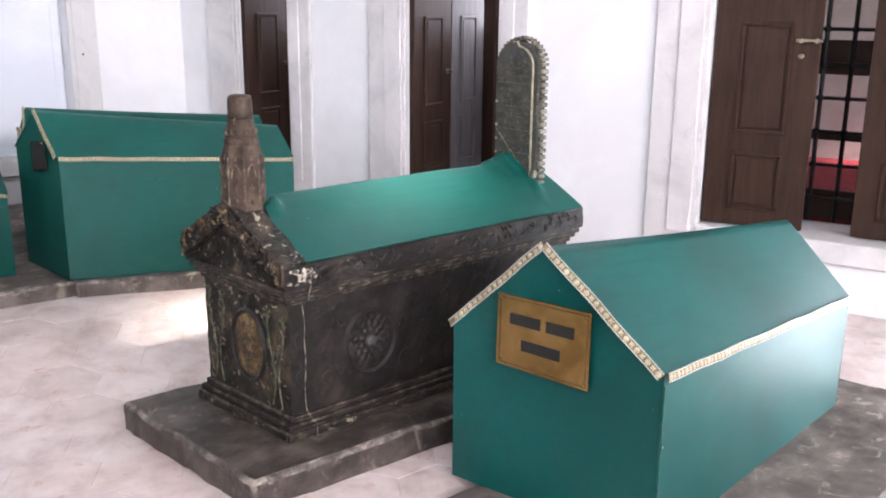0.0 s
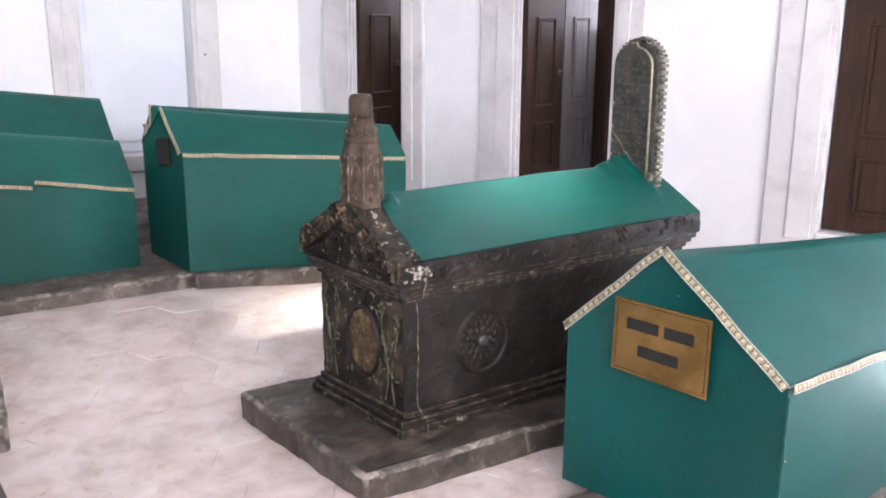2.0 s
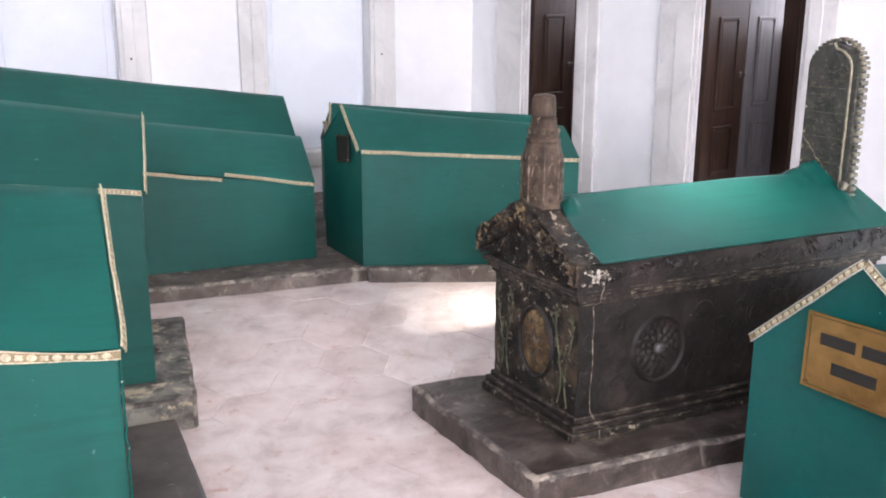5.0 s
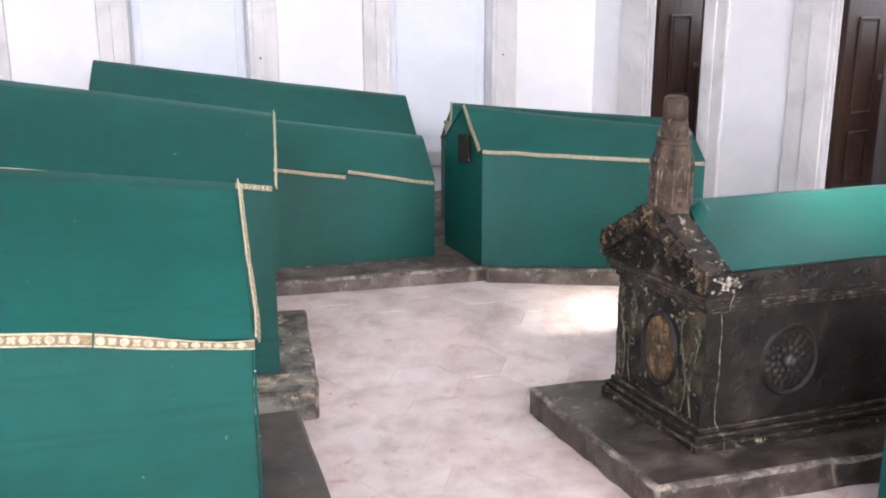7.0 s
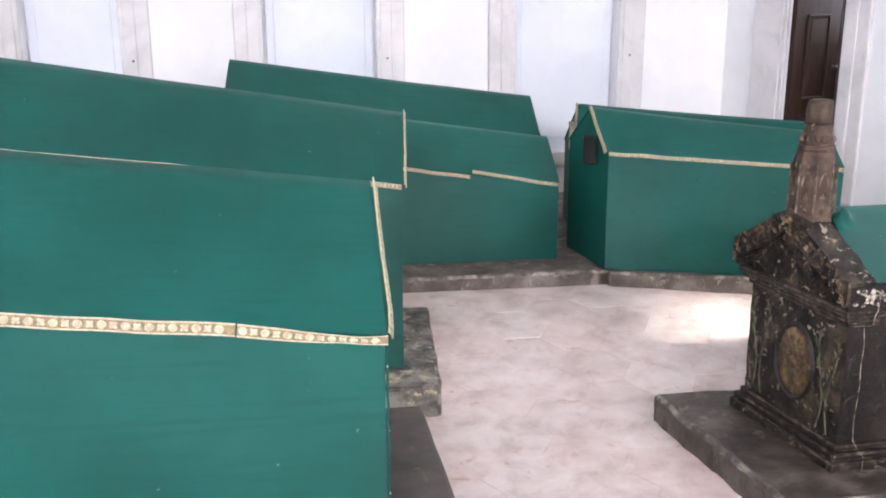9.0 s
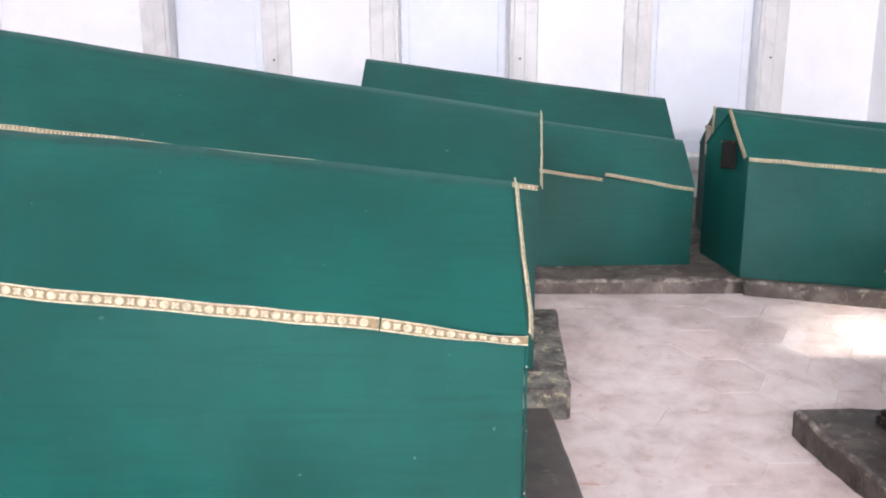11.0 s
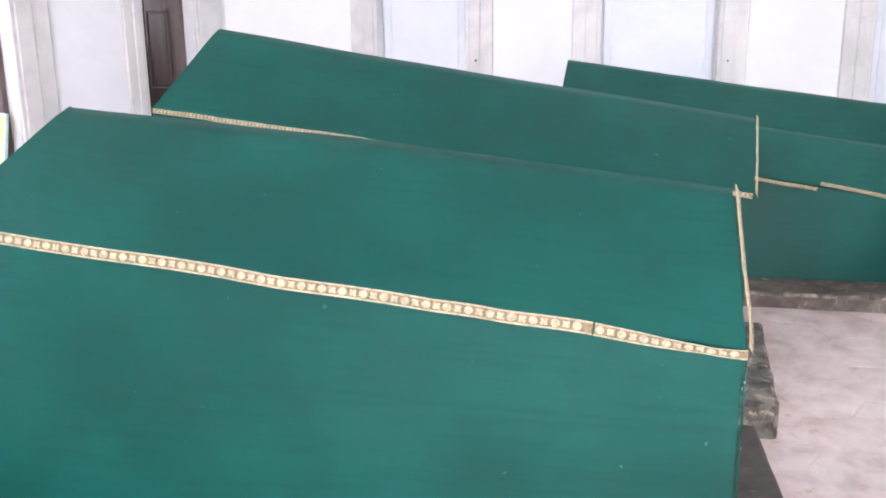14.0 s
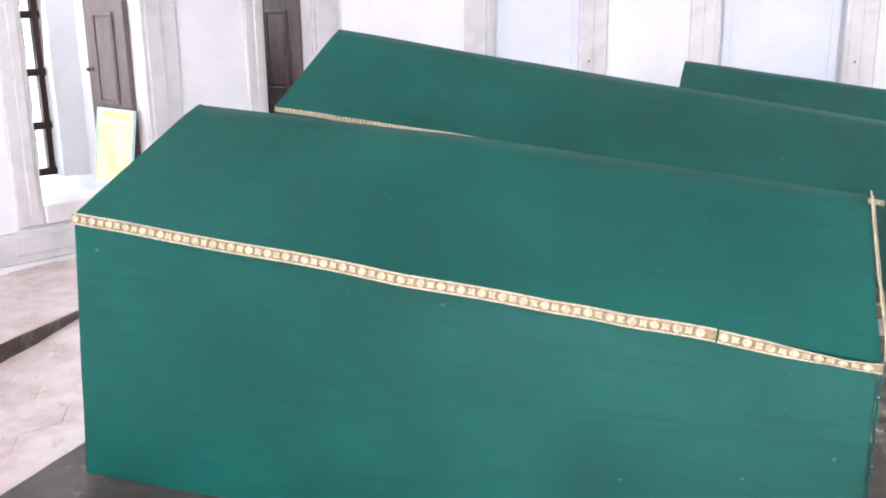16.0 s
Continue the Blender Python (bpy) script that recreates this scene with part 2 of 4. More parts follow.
def boxes(*specs, bevel=0.0, seg=1, worn=False):
    bm = bmesh.new()
    for s in specs:
        box(bm, *s, bevel=bevel, seg=seg, worn=worn)
    return bm


def wobble(bm, amount, scale, seed=0.0):
    for v in bm.verts:
        v.co += noise.noise_vector(v.co * scale + Vector((seed, seed * 2, 0))) * amount


def patch(bm, a, b, c, d, nu, nv, sag=0.0):
    """A grid over the quad a b c d (a-b along u, a-d along v), shared verts merged later."""
    a, b, c, d = map(Vector, (a, b, c, d))
    rows = []
    for j in range(nv + 1):
        v = j / nv
        rows.append([bm.verts.new((a.lerp(b, i / nu)).lerp(d.lerp(c, i / nu), v) - Vector((0, 0, sag * math.sin(math.pi * v) * math.sin(math.pi * i / nu)))) for i in range(nu + 1)])
    for j in range(nv):
        for i in range(nu):
            bm.faces.new((rows[j][i], rows[j][i + 1], rows[j + 1][i + 1], rows[j + 1][i]))


def tube(bm, p, q, r, sides=8):
    p, q = Vector(p), Vector(q)
    d = (q - p).normalized()
    u = d.orthogonal().normalized()
    w = d.cross(u)
    rings = [[bm.verts.new(o + r * (u * math.cos(k * math.tau / sides) + w * math.sin(k * math.tau / sides))) for k in range(sides)] for o in (p, q)]
    for k in range(sides):
        bm.faces.new((rings[0][k], rings[0][(k + 1) % sides], rings[1][(k + 1) % sides], rings[1][k]))
    bm.faces.new(rings[0][::-1]), bm.faces.new(rings[1])


def turned(bm, profile, sides=24, at=(0, 0, 0), flat=1.0):
    """A turned form: profile of (radius, z)."""
    rings = [[bm.verts.new((at[0] + r * math.cos(k * math.tau / sides), at[1] + flat * r * math.sin(k * math.tau / sides), at[2] + z)) for k in range(sides)] for r, z in profile]
    for lo, hi in zip(rings, rings[1:]):
        for k in range(sides):
            bm.faces.new((lo[k], lo[(k + 1) % sides], hi[(k + 1) % sides], hi[k]))
    bm.faces.new(rings[0][::-1]), bm.faces.new(rings[-1])


def smooth(ob):
    for p in ob.data.polygons:
        p.use_smooth = True
    return ob


def braid(parent, pts, up, width, bright=False, wave=0.004, taper=()):
    """A woven braid along the points on a surface with outward normal up: flat tape, raised selvedges, alternating round and
    star motifs. taper: (share of the length, width factor) knots where the tape narrows."""
    up = Vector(up).normalized()
    pts = [Vector(p) for p in pts]
    lens = [(q - p).length for p, q in zip(pts, pts[1:])]
    total = sum(lens)

    def at(s):
        k, r = 0, s
        while k < len(lens) - 1 and r > lens[k]:
            r -= lens[k]
            k += 1
        d = (pts[k + 1] - pts[k]).normalized()
        side = up.cross(d).normalized()
        w = width
        for (f0, w0), (f1, w1) in zip(taper, taper[1:]):
            if f0 <= s / total <= f1:
                w = width * (w0 + (w1 - w0) * (s / total - f0) / max(1e-6, f1 - f0))
        c = pts[k] + d * r + side * noise.noise(Vector((s * 6.5, pts[0].x * 3, pts[0].y))) * wave + up * (0.003 + 0.0015 * noise.noise(Vector((s * 20, 5, pts[0].z))))
        return c, d, side, w

    tape, edge, motif = bmesh.new(), bmesh.new(), bmesh.new()
    n = max(3, int(total / 0.014))
    prev = None
    for i in range(n + 1):
        c, d, side, w = at(total * i / n)
        h = w / 2
        row = [c - side * h, c - side * h + up * 0.003, c + side * h + up * 0.003, c + side * h]
        row = [tape.verts.new(v) for v in row]
        rims = []
        for sg in (-1, 1):
            rims.append([edge.verts.new(c + side * sg * h * x + up * z) for x, z in ((1.06, 0.0005), (1.02, 0.0052), (0.80, 0.0052), (0.76, 0.0025))])
        if prev:
            for k in range(3):
                tape.faces.new((prev[0][k], prev[0][k + 1], row[k + 1], row[k]))
            for e0, e1 in zip(prev[1], rims):
                for k in range(3):
                    edge.faces.new((e0[k], e0[k + 1], e1[k + 1], e1[k]))
        prev = (row, rims)
    step = width * 0.86
    for j in range(int(total / step)):
        c, d, side, w = at((j + 0.5) * step)
        star = j % 2
        r, ru = w * 0.34, step * 0.42
        top = motif.verts.new(c + up * 0.0062)
        rim = []
        for k in range(12):
            a = k * math.tau / 12
            q = (1.0 if k % 3 else 0.62) if star else 0.98
            rim.append(motif.verts.new(c + d * math.cos(a) * ru * q + side * math.sin(a) * r * q + up * 0.0036))
        for k in range(12):
            motif.faces.new((rim[k], rim[(k + 1) % 12], top))
    b = part("braid", tape, M_BRAID, parent, "patterned cream and gold braid")
    part("selvedge", edge, M_PEARL if bright else M_GOLDT, b)
    part("motif", motif, M_GOLDT, b)


def tomb(name, base, eave, ridge, z0, label, felt_side=M_FELT, felt_roof=M_FELT, front_braid=True, gables=(False, False), width=0.03, bright=False, over=0.006, group="cloth-covered cenotaphs", wave=0.004, sag=0.004, splay=(0, 0, 0), braid_path=None, tapers=None, gable_bow=0.0):
    """A gabled wooden cenotaph under cloth. base: corners front-left, front-right, back-right, back-left (x, y);
    eave: heights at the left and right end; ridge: left and right points."""
    zl, z0 = z0 if isinstance(z0, tuple) else (z0, z0)
    fl, fr, br, bl = [Vector((x, y, h)) for (x, y), h in zip(base, (zl, z0, z0, zl))]
    c = (fl + fr + br + bl) / 4
    ob = thing(name, c.x, c.y, z0, 0, label, "cenotaph", group)
    L = lambda v: Vector(v) - Vector((c.x, c.y, z0))  # noqa: E731
    fl, fr, br, bl = map(L, (fl, fr, br, bl))
    up = lambda v, h: Vector((v.x, v.y, h - z0))  # noqa: E731
    efl, efr, ebr, ebl = up(fl, eave[0]), up(fr, eave[1]), up(br, eave[1]), up(bl, eave[0])
    rl, rr = L(ridge[0]), L(ridge[1])
    fl, bl = fl + Vector(splay), bl + Vector((splay[0], -splay[1], 0))
    bm = bmesh.new()
    patch(bm, fl, fr, efr, efl, 24, 10)
    wobble(bm, 0.003, 3.0, c.x)
    part("front_cloth", bm, felt_side, ob)
    bm = bmesh.new()
    patch(bm, bl, br, ebr, ebl, 12, 6)
    part("back_cloth", bm, felt_side, ob)
    for nm, a, b, ea, eb, r in (("foot_cloth", fr, br, efr, ebr, rr), ("head_cloth", bl, fl, ebl, efl, rl)):
        bm = bmesh.new()
        m, em = a.lerp(b, 0.5), ea.lerp(eb, 0.5)
        patch(bm, a, m, r, ea, 6, 10)
        patch(bm, m, b, eb, r, 6, 10)
        bmesh.ops.remove_doubles(bm, verts=bm.verts, dist=1e-5)
        smooth(part(nm, bm, felt_side, ob))
    # roof cloth: one sheet folded over a softly rounded ridge, hanging a little past the eaves
    bm = bmesh.new()
    nu, nv = 28, 10
    left_p, right_p = [], []
    for k in range(2 * nv + 1):
        f = k / nv
        for lst, e0, rdg, e1 in ((left_p, efl, rl, ebl), (right_p, efr, rr, ebr)):
            if f <= 1:
                p = e0.lerp(rdg, f)
            else:
                p = rdg.lerp(e1, f - 1)
            d = abs(f - 1)
            lst.append(p + Vector((0, 0, over - (0.008 * max(0, 1 - d * 8)))))
    along = (right_p[nv] - left_p[nv]).normalized()
    grid = []
    for k, (a, b) in enumerate(zip(left_p, right_p)):
        lift = 1 - abs(k / nv - 1)
        grid.append([bm.verts.new((a - along * 0.006).lerp(b + along * 0.006, i / nu) - Vector((0, 0, sag * lift * math.sin(math.pi * i / nu)))) for i in range(nu + 1)])
    for r0, r1 in zip(grid, grid[1:]):
        for i in range(nu):
            bm.faces.new((r0[i], r0[i + 1], r1[i + 1], r1[i]))
    wobble(bm, 0.004, 2.2, c.y)
    roof = part("roof_cloth", bm, felt_roof, ob)
    smooth(roof)
    md = roof.modifiers.new("thickness", "SOLIDIFY")
    md.thickness, md.offset, md.use_rim = 0.005, -1, False
    slope = (efr - efl).cross(rr - efr).normalized()
    if slope.z < 0:
        slope = -slope
    out = (efr - efl).cross(Vector((0, 0, 1))).normalized()
    if front_braid:
        for k, stretch_ in enumerate(braid_path or [((0, 0), (1, 0))]):
            braid(ob, [efl.lerp(efr, f) + out * 0.008 + Vector((0, 0, dz)) for f, dz in stretch_], out + slope * 0.3, width, bright, wave, tapers[k] if tapers else ())
    for on, a, r, b, sgn in ((gables[0], efl, rl, ebl, -1), (gables[1], efr, rr, ebr, 1)):
        if on:
            n = along * sgn
            bow = [a.lerp(r, f) + n * (0.012 + gable_bow * math.sin(math.pi * min(1, f * 2.2) ** 0.6)) for f in (0, 0.06, 0.14, 0.25, 0.4, 0.6, 0.8, 1)]
            braid(ob, bow, n + slope * 0.5, width * (0.8 if gable_bow else 1), bright)
            if on == 2:
                braid(ob, [r + n * 0.012, b + n * 0.012], n + Vector((0, 0, 0.3)), width, bright)
    return ob


# ---- room ----
SOUTH, TOP, THICK = -6.6, 4.6, 1.0
BACK_L, BACK_R = Vector((-3.24, 6.85, 0)), Vector((2.95, 6.85, 0))
LEFT_DIR = Vector((-math.sin(radians(25)), -math.cos(radians(25)), 0))
RIGHT_DIR = Vector((math.sin(radians(20)), -math.cos(radians(20)), 0))
LEFT_LEN, RIGHT_LEN = 5.6, 7.4
FRAME = 0.2


def frame_of(name, m, s0, s1, sill, top, w0, w1):
    """Stepped marble surround of an opening, in the wall's own axes: x along it, y out into the room."""
    for a, b, wd in ((s0 - w0, s0, w0), (s1, s1 + w1, w1)):
        inner = s0 if b == s0 else s1
        sgn = -1 if b == s0 else 1
        bm = boxes((a, b, 0.0, 0.03, sill - 0.12, top + FRAME, ), bevel=0.006)
        x0, x1 = sorted((inner + sgn * 0.03, inner + sgn * wd * 0.55))
        box(bm, x0, x1, 0.03, 0.042, sill - 0.05, top, bevel=0.004)
        ob = mesh(name, bm, M_MARBLE)
        ob.matrix_world = m
        tagged(ob, "grey-veined marble jamb beside an opening in the wall", "door frame", kind="structure")
    ob = mesh(name, boxes((s0, s1, 0.0, 0.03, top, top + FRAME), bevel=0.006), M_MARBLE)
    ob.matrix_world = m
    tagged(ob, "grey-veined marble lintel over an opening", "door frame", kind="structure")
    ob = mesh(name, boxes((s0, s1, -0.25, 0.045, sill - 0.12, sill), bevel=0.008), M_MARBLE)
    ob.matrix_world = m
    tagged(ob, "worn white marble sill below an opening", "sill", kind="structure")


def wall(name, m, length, openings, thick=THICK, uppers=()):
    """A thick wall in its own axes (x along, room at +y). openings: (x0, x1, sill, top, depth); uppers: (x0, x1) of
    high closed recesses.
    """
    bm = bmesh.new()
    head = 3.15 if uppers else TOP
    x = 0.0
    for x0, x1, sill, top, dep in openings:
        box(bm, x, x0, -thick, 0, 0, head)
        box(bm, x0, x1, -thick, 0, 0, sill - 0.12)
        box(bm, x0, x1, -thick, 0, top, head)
        if dep < thick:
            box(bm, x0, x1, -thick, -dep, sill - 0.12, top)
        x = x1
    box(bm, x, length, -thick, 0, 0, head)
    x = 0.0
    for x0, x1 in uppers:
        box(bm, x, x0, -thick, 0, head, TOP)
        box(bm, x0, x1, -thick, 0, 4.25, TOP)
        box(bm, x0, x1, -thick, -0.6 * thick, head, 4.25)
        x = x1
    if uppers:
        box(bm, x, length, -thick, 0, head, TOP)
    ob = mesh(name, bm, M_PLASTER)
    ob.matrix_world = m
    return tagged(ob, "white plastered wall with marble-framed openings", "wall", kind="structure")


def axes_at(origin, direction, into):
    d = Vector(direction).normalized()
    o = Vector((0, 0, 1)).cross(d)
    if o.dot(Vector(into)) < 0:
        o = -o
    return Matrix.Translation(origin) @ Matrix(((d.x, o.x, 0, 0), (d.y, o.y, 0, 0), (0, 0, 1, 0), (0, 0, 0, 1)))


M_BACKW = axes_at(BACK_L, (1, 0, 0), (0, -1, 0))
M_LEFTW = axes_at(BACK_L, LEFT_DIR, (1, 0, 0))
M_RIGHTW = axes_at(BACK_R, RIGHT_DIR, (-1, 0, 0))
HIGH = 2.55
off = -BACK_L.x
NICHES = [(-2.06 + off, -1.42 + off), (-0.46 + off, 0.325 + off), (1.335 + off, 2.105 + off)]
wall("wall_north", M_BACKW, BACK_R.x + off, [(a, b, 0.50, HIGH, 0.14) for a, b in NICHES])
for a, b in NICHES:
    frame_of("niche_frame", M_BACKW, a, b, 0.50, HIGH, FRAME, FRAME)
    ob = mesh("niche_panel", boxes((a + 0.012, b - 0.012, -0.138, -0.118, 0.50, HIGH - 0.012), (a + 0.07, b - 0.07, -0.118, -0.110, 0.58, HIGH - 0.08), bevel=0.004), M_NICHE)
    ob.matrix_world = M_BACKW
    tagged(ob, "pale bluish white painted panel closing a wall niche", "panel", kind="structure")
LEFT_OPEN = [(0.303, 0.755, 0.47, HIGH, 1.2), (1.717, 2.467, 0.47, HIGH, 1.2), (3.9, 4.6, 0.47, HIGH, 1.2)]
wall("wall_west", M_LEFTW, LEFT_LEN, LEFT_OPEN)
# the last opening is low and out of view, added to hold a lamp
RIGHT_OPEN = [(0.594, 1.057, 0.38, HIGH, 1.2), (2.046, 2.717, 0.38, HIGH, 1.2), (3.997, 5.25, 0.38, HIGH, 1.2), (5.90, 6.40, 0.13, 0.72, 0.6)]
# high recess out of view, added for another lamp
EAST_HIGH = [(2.85, 3.25)]
wall("wall_east", M_RIGHTW, RIGHT_LEN, RIGHT_OPEN, uppers=EAST_HIGH)
for s0, s1, sill, top, _ in LEFT_OPEN:
    frame_of("window_frame", M_LEFTW, s0, s1, sill, top, 0.26, 0.16)
for s0, s1, sill, top, _ in RIGHT_OPEN:
    frame_of("window_frame", M_RIGHTW, s0, s1, sill, top, 0.3, 0.2)

# the unseen part of the hall behind the camera; its recesses hold added lamps
LEND = BACK_L + LEFT_DIR * LEFT_LEN
REND = BACK_R + RIGHT_DIR * RIGHT_LEN
SW_CORNER, SE_CORNER = Vector((LEND.x + 0.6, SOUTH, 0)), Vector((REND.x - 0.6, SOUTH, 0))


def lamp_in_opening(m, x, w, z0, z1, power, y=-0.3, down=0.6, tone=DAY):
    c = m @ Vector((x, y, (z0 + z1) / 2))
    opening_lamp("daylight_lamp", c.x, c.y, c.z, m @ Vector((x, 3.0, (z0 + z1) / 2 - down * 3)), w, z1 - z0, power, tone)


m = axes_at(LEND, SW_CORNER - LEND, Vector((1, 0, 0)))
ln = (SW_CORNER - LEND).length
SW = [(ln * 0.16, ln * 0.34, 0.5, HIGH, 0.6), (ln * 0.62, ln * 0.8, 0.5, HIGH, 0.6)]
wall("wall_southwest", m, ln, SW, uppers=[(a, b) for a, b, *_ in SW])
for a, b, *_ in SW:
    lamp_in_opening(m, (a + b) / 2, b - a, 0.55, 2.5, W_SW)
    lamp_in_opening(m, (a + b) / 2, b - a, 3.2, 4.2, W_UP * 0.1, down=0.5)
m = axes_at(REND, SE_CORNER - REND, Vector((-1, 0, 0)))
ln = (SE_CORNER - REND).length
wall("wall_southeast", m, ln, [])
# daylight lamps in the low and high openings added to the east wall
lamp_in_opening(M_RIGHTW, 6.15, 0.46, 0.14, 0.70, W_E, y=-0.1, down=0.0, tone=COOL)
for a, b in EAST_HIGH:
    lamp_in_opening(M_RIGHTW, (a + b) / 2, b - a - 0.05, 3.3, 4.1, W_EUP, down=0.7)
m = axes_at(SW_CORNER, SE_CORNER - SW_CORNER, (0, 1, 0))
ln = (SE_CORNER - SW_CORNER).length
SOUTH_OPEN = [(ln * f - 0.6, ln * f + 0.6, 0.5, HIGH, 0.6) for f in (0.2, 0.5, 0.8)]
wall("wall_south", m, ln, SOUTH_OPEN, uppers=[(a, b) for a, b, *_ in SOUTH_OPEN])
for a, b, *_ in SOUTH_OPEN:
    lamp_in_opening(m, (a + b) / 2, 1.15, 0.55, 2.5, W_S)
    # upper lamp, aimed upward so the ceiling spreads its light
    lamp_in_opening(m, (a + b) / 2, 1.15, 3.2, 4.2, W_UP, down=-0.35, tone=WARM if a > 4 else DAY)
# area lamps added in the west and east window recesses to light the shutters
lamp_in_opening(M_LEFTW, 0.53, 0.42, 0.5, 2.5, 4, y=-0.94, down=0.2)
lamp_in_opening(M_RIGHTW, 0.83, 0.42, 0.5, 2.5, 8, y=-0.95, down=0.2)
lamp_in_opening(M_RIGHTW, 2.38, 0.62, 0.5, 2.5, 8, y=-0.95, down=0.2)
lamp_in_opening(M_LEFTW, 2.1, 0.7, 0.5, 2.5, 7, y=-0.86, down=0.2)
# this lamp stands in an opening out of view
lamp_in_opening(M_LEFTW, 4.25, 0.65, 0.5, 2.5, 4, y=-0.9, down=0.3)
# ceiling in four pieces round the added sun hole
RX0, RX1, RY0, RY1 = SUN_HOLE
bm = boxes((-7.5, RX0, SOUTH - 1.2, 8.2, TOP, TOP + 0.2), (RX1, 8.5, SOUTH - 1.2, 8.2, TOP, TOP + 0.2), (RX0, RX1, SOUTH - 1.2, RY0, TOP, TOP + 0.2), (RX0, RX1, RY1, 8.2, TOP, TOP + 0.2))
tagged(mesh("ceiling", bm, M_PLASTER), "white plastered ceiling with an unseen hole added for the sun beam", "ceiling", kind="structure")
bm = boxes((-9, 10, SOUTH - 2, 9, -0.3, -0.008))
tagged(mesh("floor", bm, M_JOINT), "pale worn marble floor of hexagonal tiles", "floor", kind="structure")
bm = boxes((-60, 60, -60, 60, -0.6, -0.5))
tagged(mesh("ground", bm, M_KERB), "bare ground outside the hall", "ground", kind="structure")

# ---- low platforms ----
def slab(name, corners, z0, z1, material, label, category="kerb", rough=0.006, cells=14, kind="structure"):
    """A worn stone slab over a quad of ground corners."""
    a, b, c, d = [Vector((x, y, 0)) for x, y in corners]
    bm = bmesh.new()
    patch(bm, *[v + Vector((0, 0, z1)) for v in (a, b, c, d)], cells, cells)
    for p, q in ((a, b), (b, c), (c, d), (d, a)):
        patch(bm, p + Vector((0, 0, z0)), q + Vector((0, 0, z0)), q + Vector((0, 0, z1)), p + Vector((0, 0, z1)), cells, 3)
    bmesh.ops.remove_doubles(bm, verts=bm.verts, dist=1e-4)
    es = [e for e in bm.edges if len(e.link_faces) == 2 and e.calc_face_angle(0) > 0.8]
    made = bmesh.ops.bevel(bm, geom=es, offset=0.016, segments=2, affect="EDGES", profile=0.5)
    for f in made["faces"]:
        f.material_index = 1
    for v in bm.verts:
        v.co += noise.noise_vector(v.co * 9) * rough + noise.noise_vector(v.co * 31) * rough * 0.5
    ob = mesh(name, bm, [material, M_WORN if material in (M_SLAB, M_KERB, M_STAIN) else material])
    return tagged(ob, label, category, kind=kind)


slab("platform", [(-3.6, 4.82), (1.43, 4.70), (1.98, 6.84), (-3.6, 6.84)], 0, 0.185, M_KERB, "worn grey stone kerb platform under the far cenotaphs", "platform", cells=30)
slab("platform", [(1.362, 4.665), (3.45, 3.95), (3.6, 5.0), (1.91, 6.84)], 0, 0.19, M_KERB, "worn grey stone kerb platform with pale chipped edge", "platform", cells=24)
slab("step", [(0.0, 3.43), (0.28, 3.43), (0.36, 4.42), (0.0, 4.45)], 0, 0.13, M_STAIN, "stained grey and cream stone block on the floor", "stone block", kind="")
slab("step", [(-2.6, 3.3), (0.0, 3.46), (0.0, 4.7), (-2.6, 4.6)], 0, 0.12, M_SLAB, "dark stone base under a cenotaph", "stone base")
slab("step", [(-2.52, 2.02), (-1.0, 2.0), (-1.0, 3.45), (-2.46, 3.4)], 0, 0.12, M_PLAIN_SLAB, "dark stone base slab at the head of the large cenotaph", "stone base", rough=0.004)
slab("step", [(-1.0, 2.02), (0.235, 2.0), (0.2, 3.42), (-1.0, 3.40)], 0, 0.06, M_PLAIN_SLAB, "dark flat stone base under the large cenotaph", "stone base", rough=0.003)
wall_step = slab("platform", [(-3.578, 2.87), (-3.53, 4.4), (-3.9, 5.3), (-4.75, 3.5)], 0, 0.09, M_FLOOR, "low pale marble step with a dark worn riser along the wall", "step", rough=0.004)
wall_step.data.materials[1] = M_KERB
for face in wall_step.data.polygons:
    face.material_index = 0 if face.normal.z > 0.6 else 1
slab("step", [(1.19, 2.43), (3.25, 2.42), (3.35, 3.3), (1.08, 3.28)], 0, 0.105, M_SLAB, "thick worn dark stone slab under the carved sarcophagus", "stone slab", rough=0.009, cells=20)
slab("step", [(1.5, 2.08), (2.35, 1.12), (3.75, 1.4), (3.6, 2.2)], -0.05, 0.03, M_KERB, "grey stone base slab under a cenotaph", "stone slab", cells=18)

# ---- cenotaphs ----
tomb_n = tomb("cenotaph", [(-2.2, 2.30), (-0.03, 2.335), (0.0, 3.29), (-2.1, 3.35)], (0.995, 0.747), [(-2.075, 2.825, 1.276), (-0.026, 2.813, 1.063)], (0.13, 0.06),
     "large green felt covered cenotaph with gold braid along its eaves", gables=(False, True), width=0.032, splay=(-0.12, 0.07, 0), braid_path=[((0, 0.004), (0.4, 0), (0.83, 0.0)), ((0.832, -0.001), (0.88, -0.004), (0.93, -0.010), (0.97, -0.011), (1.004, -0.005))],
     tapers=[(), ((0, 1), (0.3, 0.95), (0.75, 0.55), (1, 0.75))], gable_bow=0.006, sag=-0.012)
tomb("cenotaph", [(-2.19, 3.60), (0.155, 3.64), (0.19, 4.54), (-2.1, 4.56)], (1.18, 0.882), [(-2.083, 4.07, 1.488), (0.204, 4.09, 1.124)], 0.12,
     "tall green felt covered cenotaph with braid on its foot gable", gables=(False, True), width=0.018)
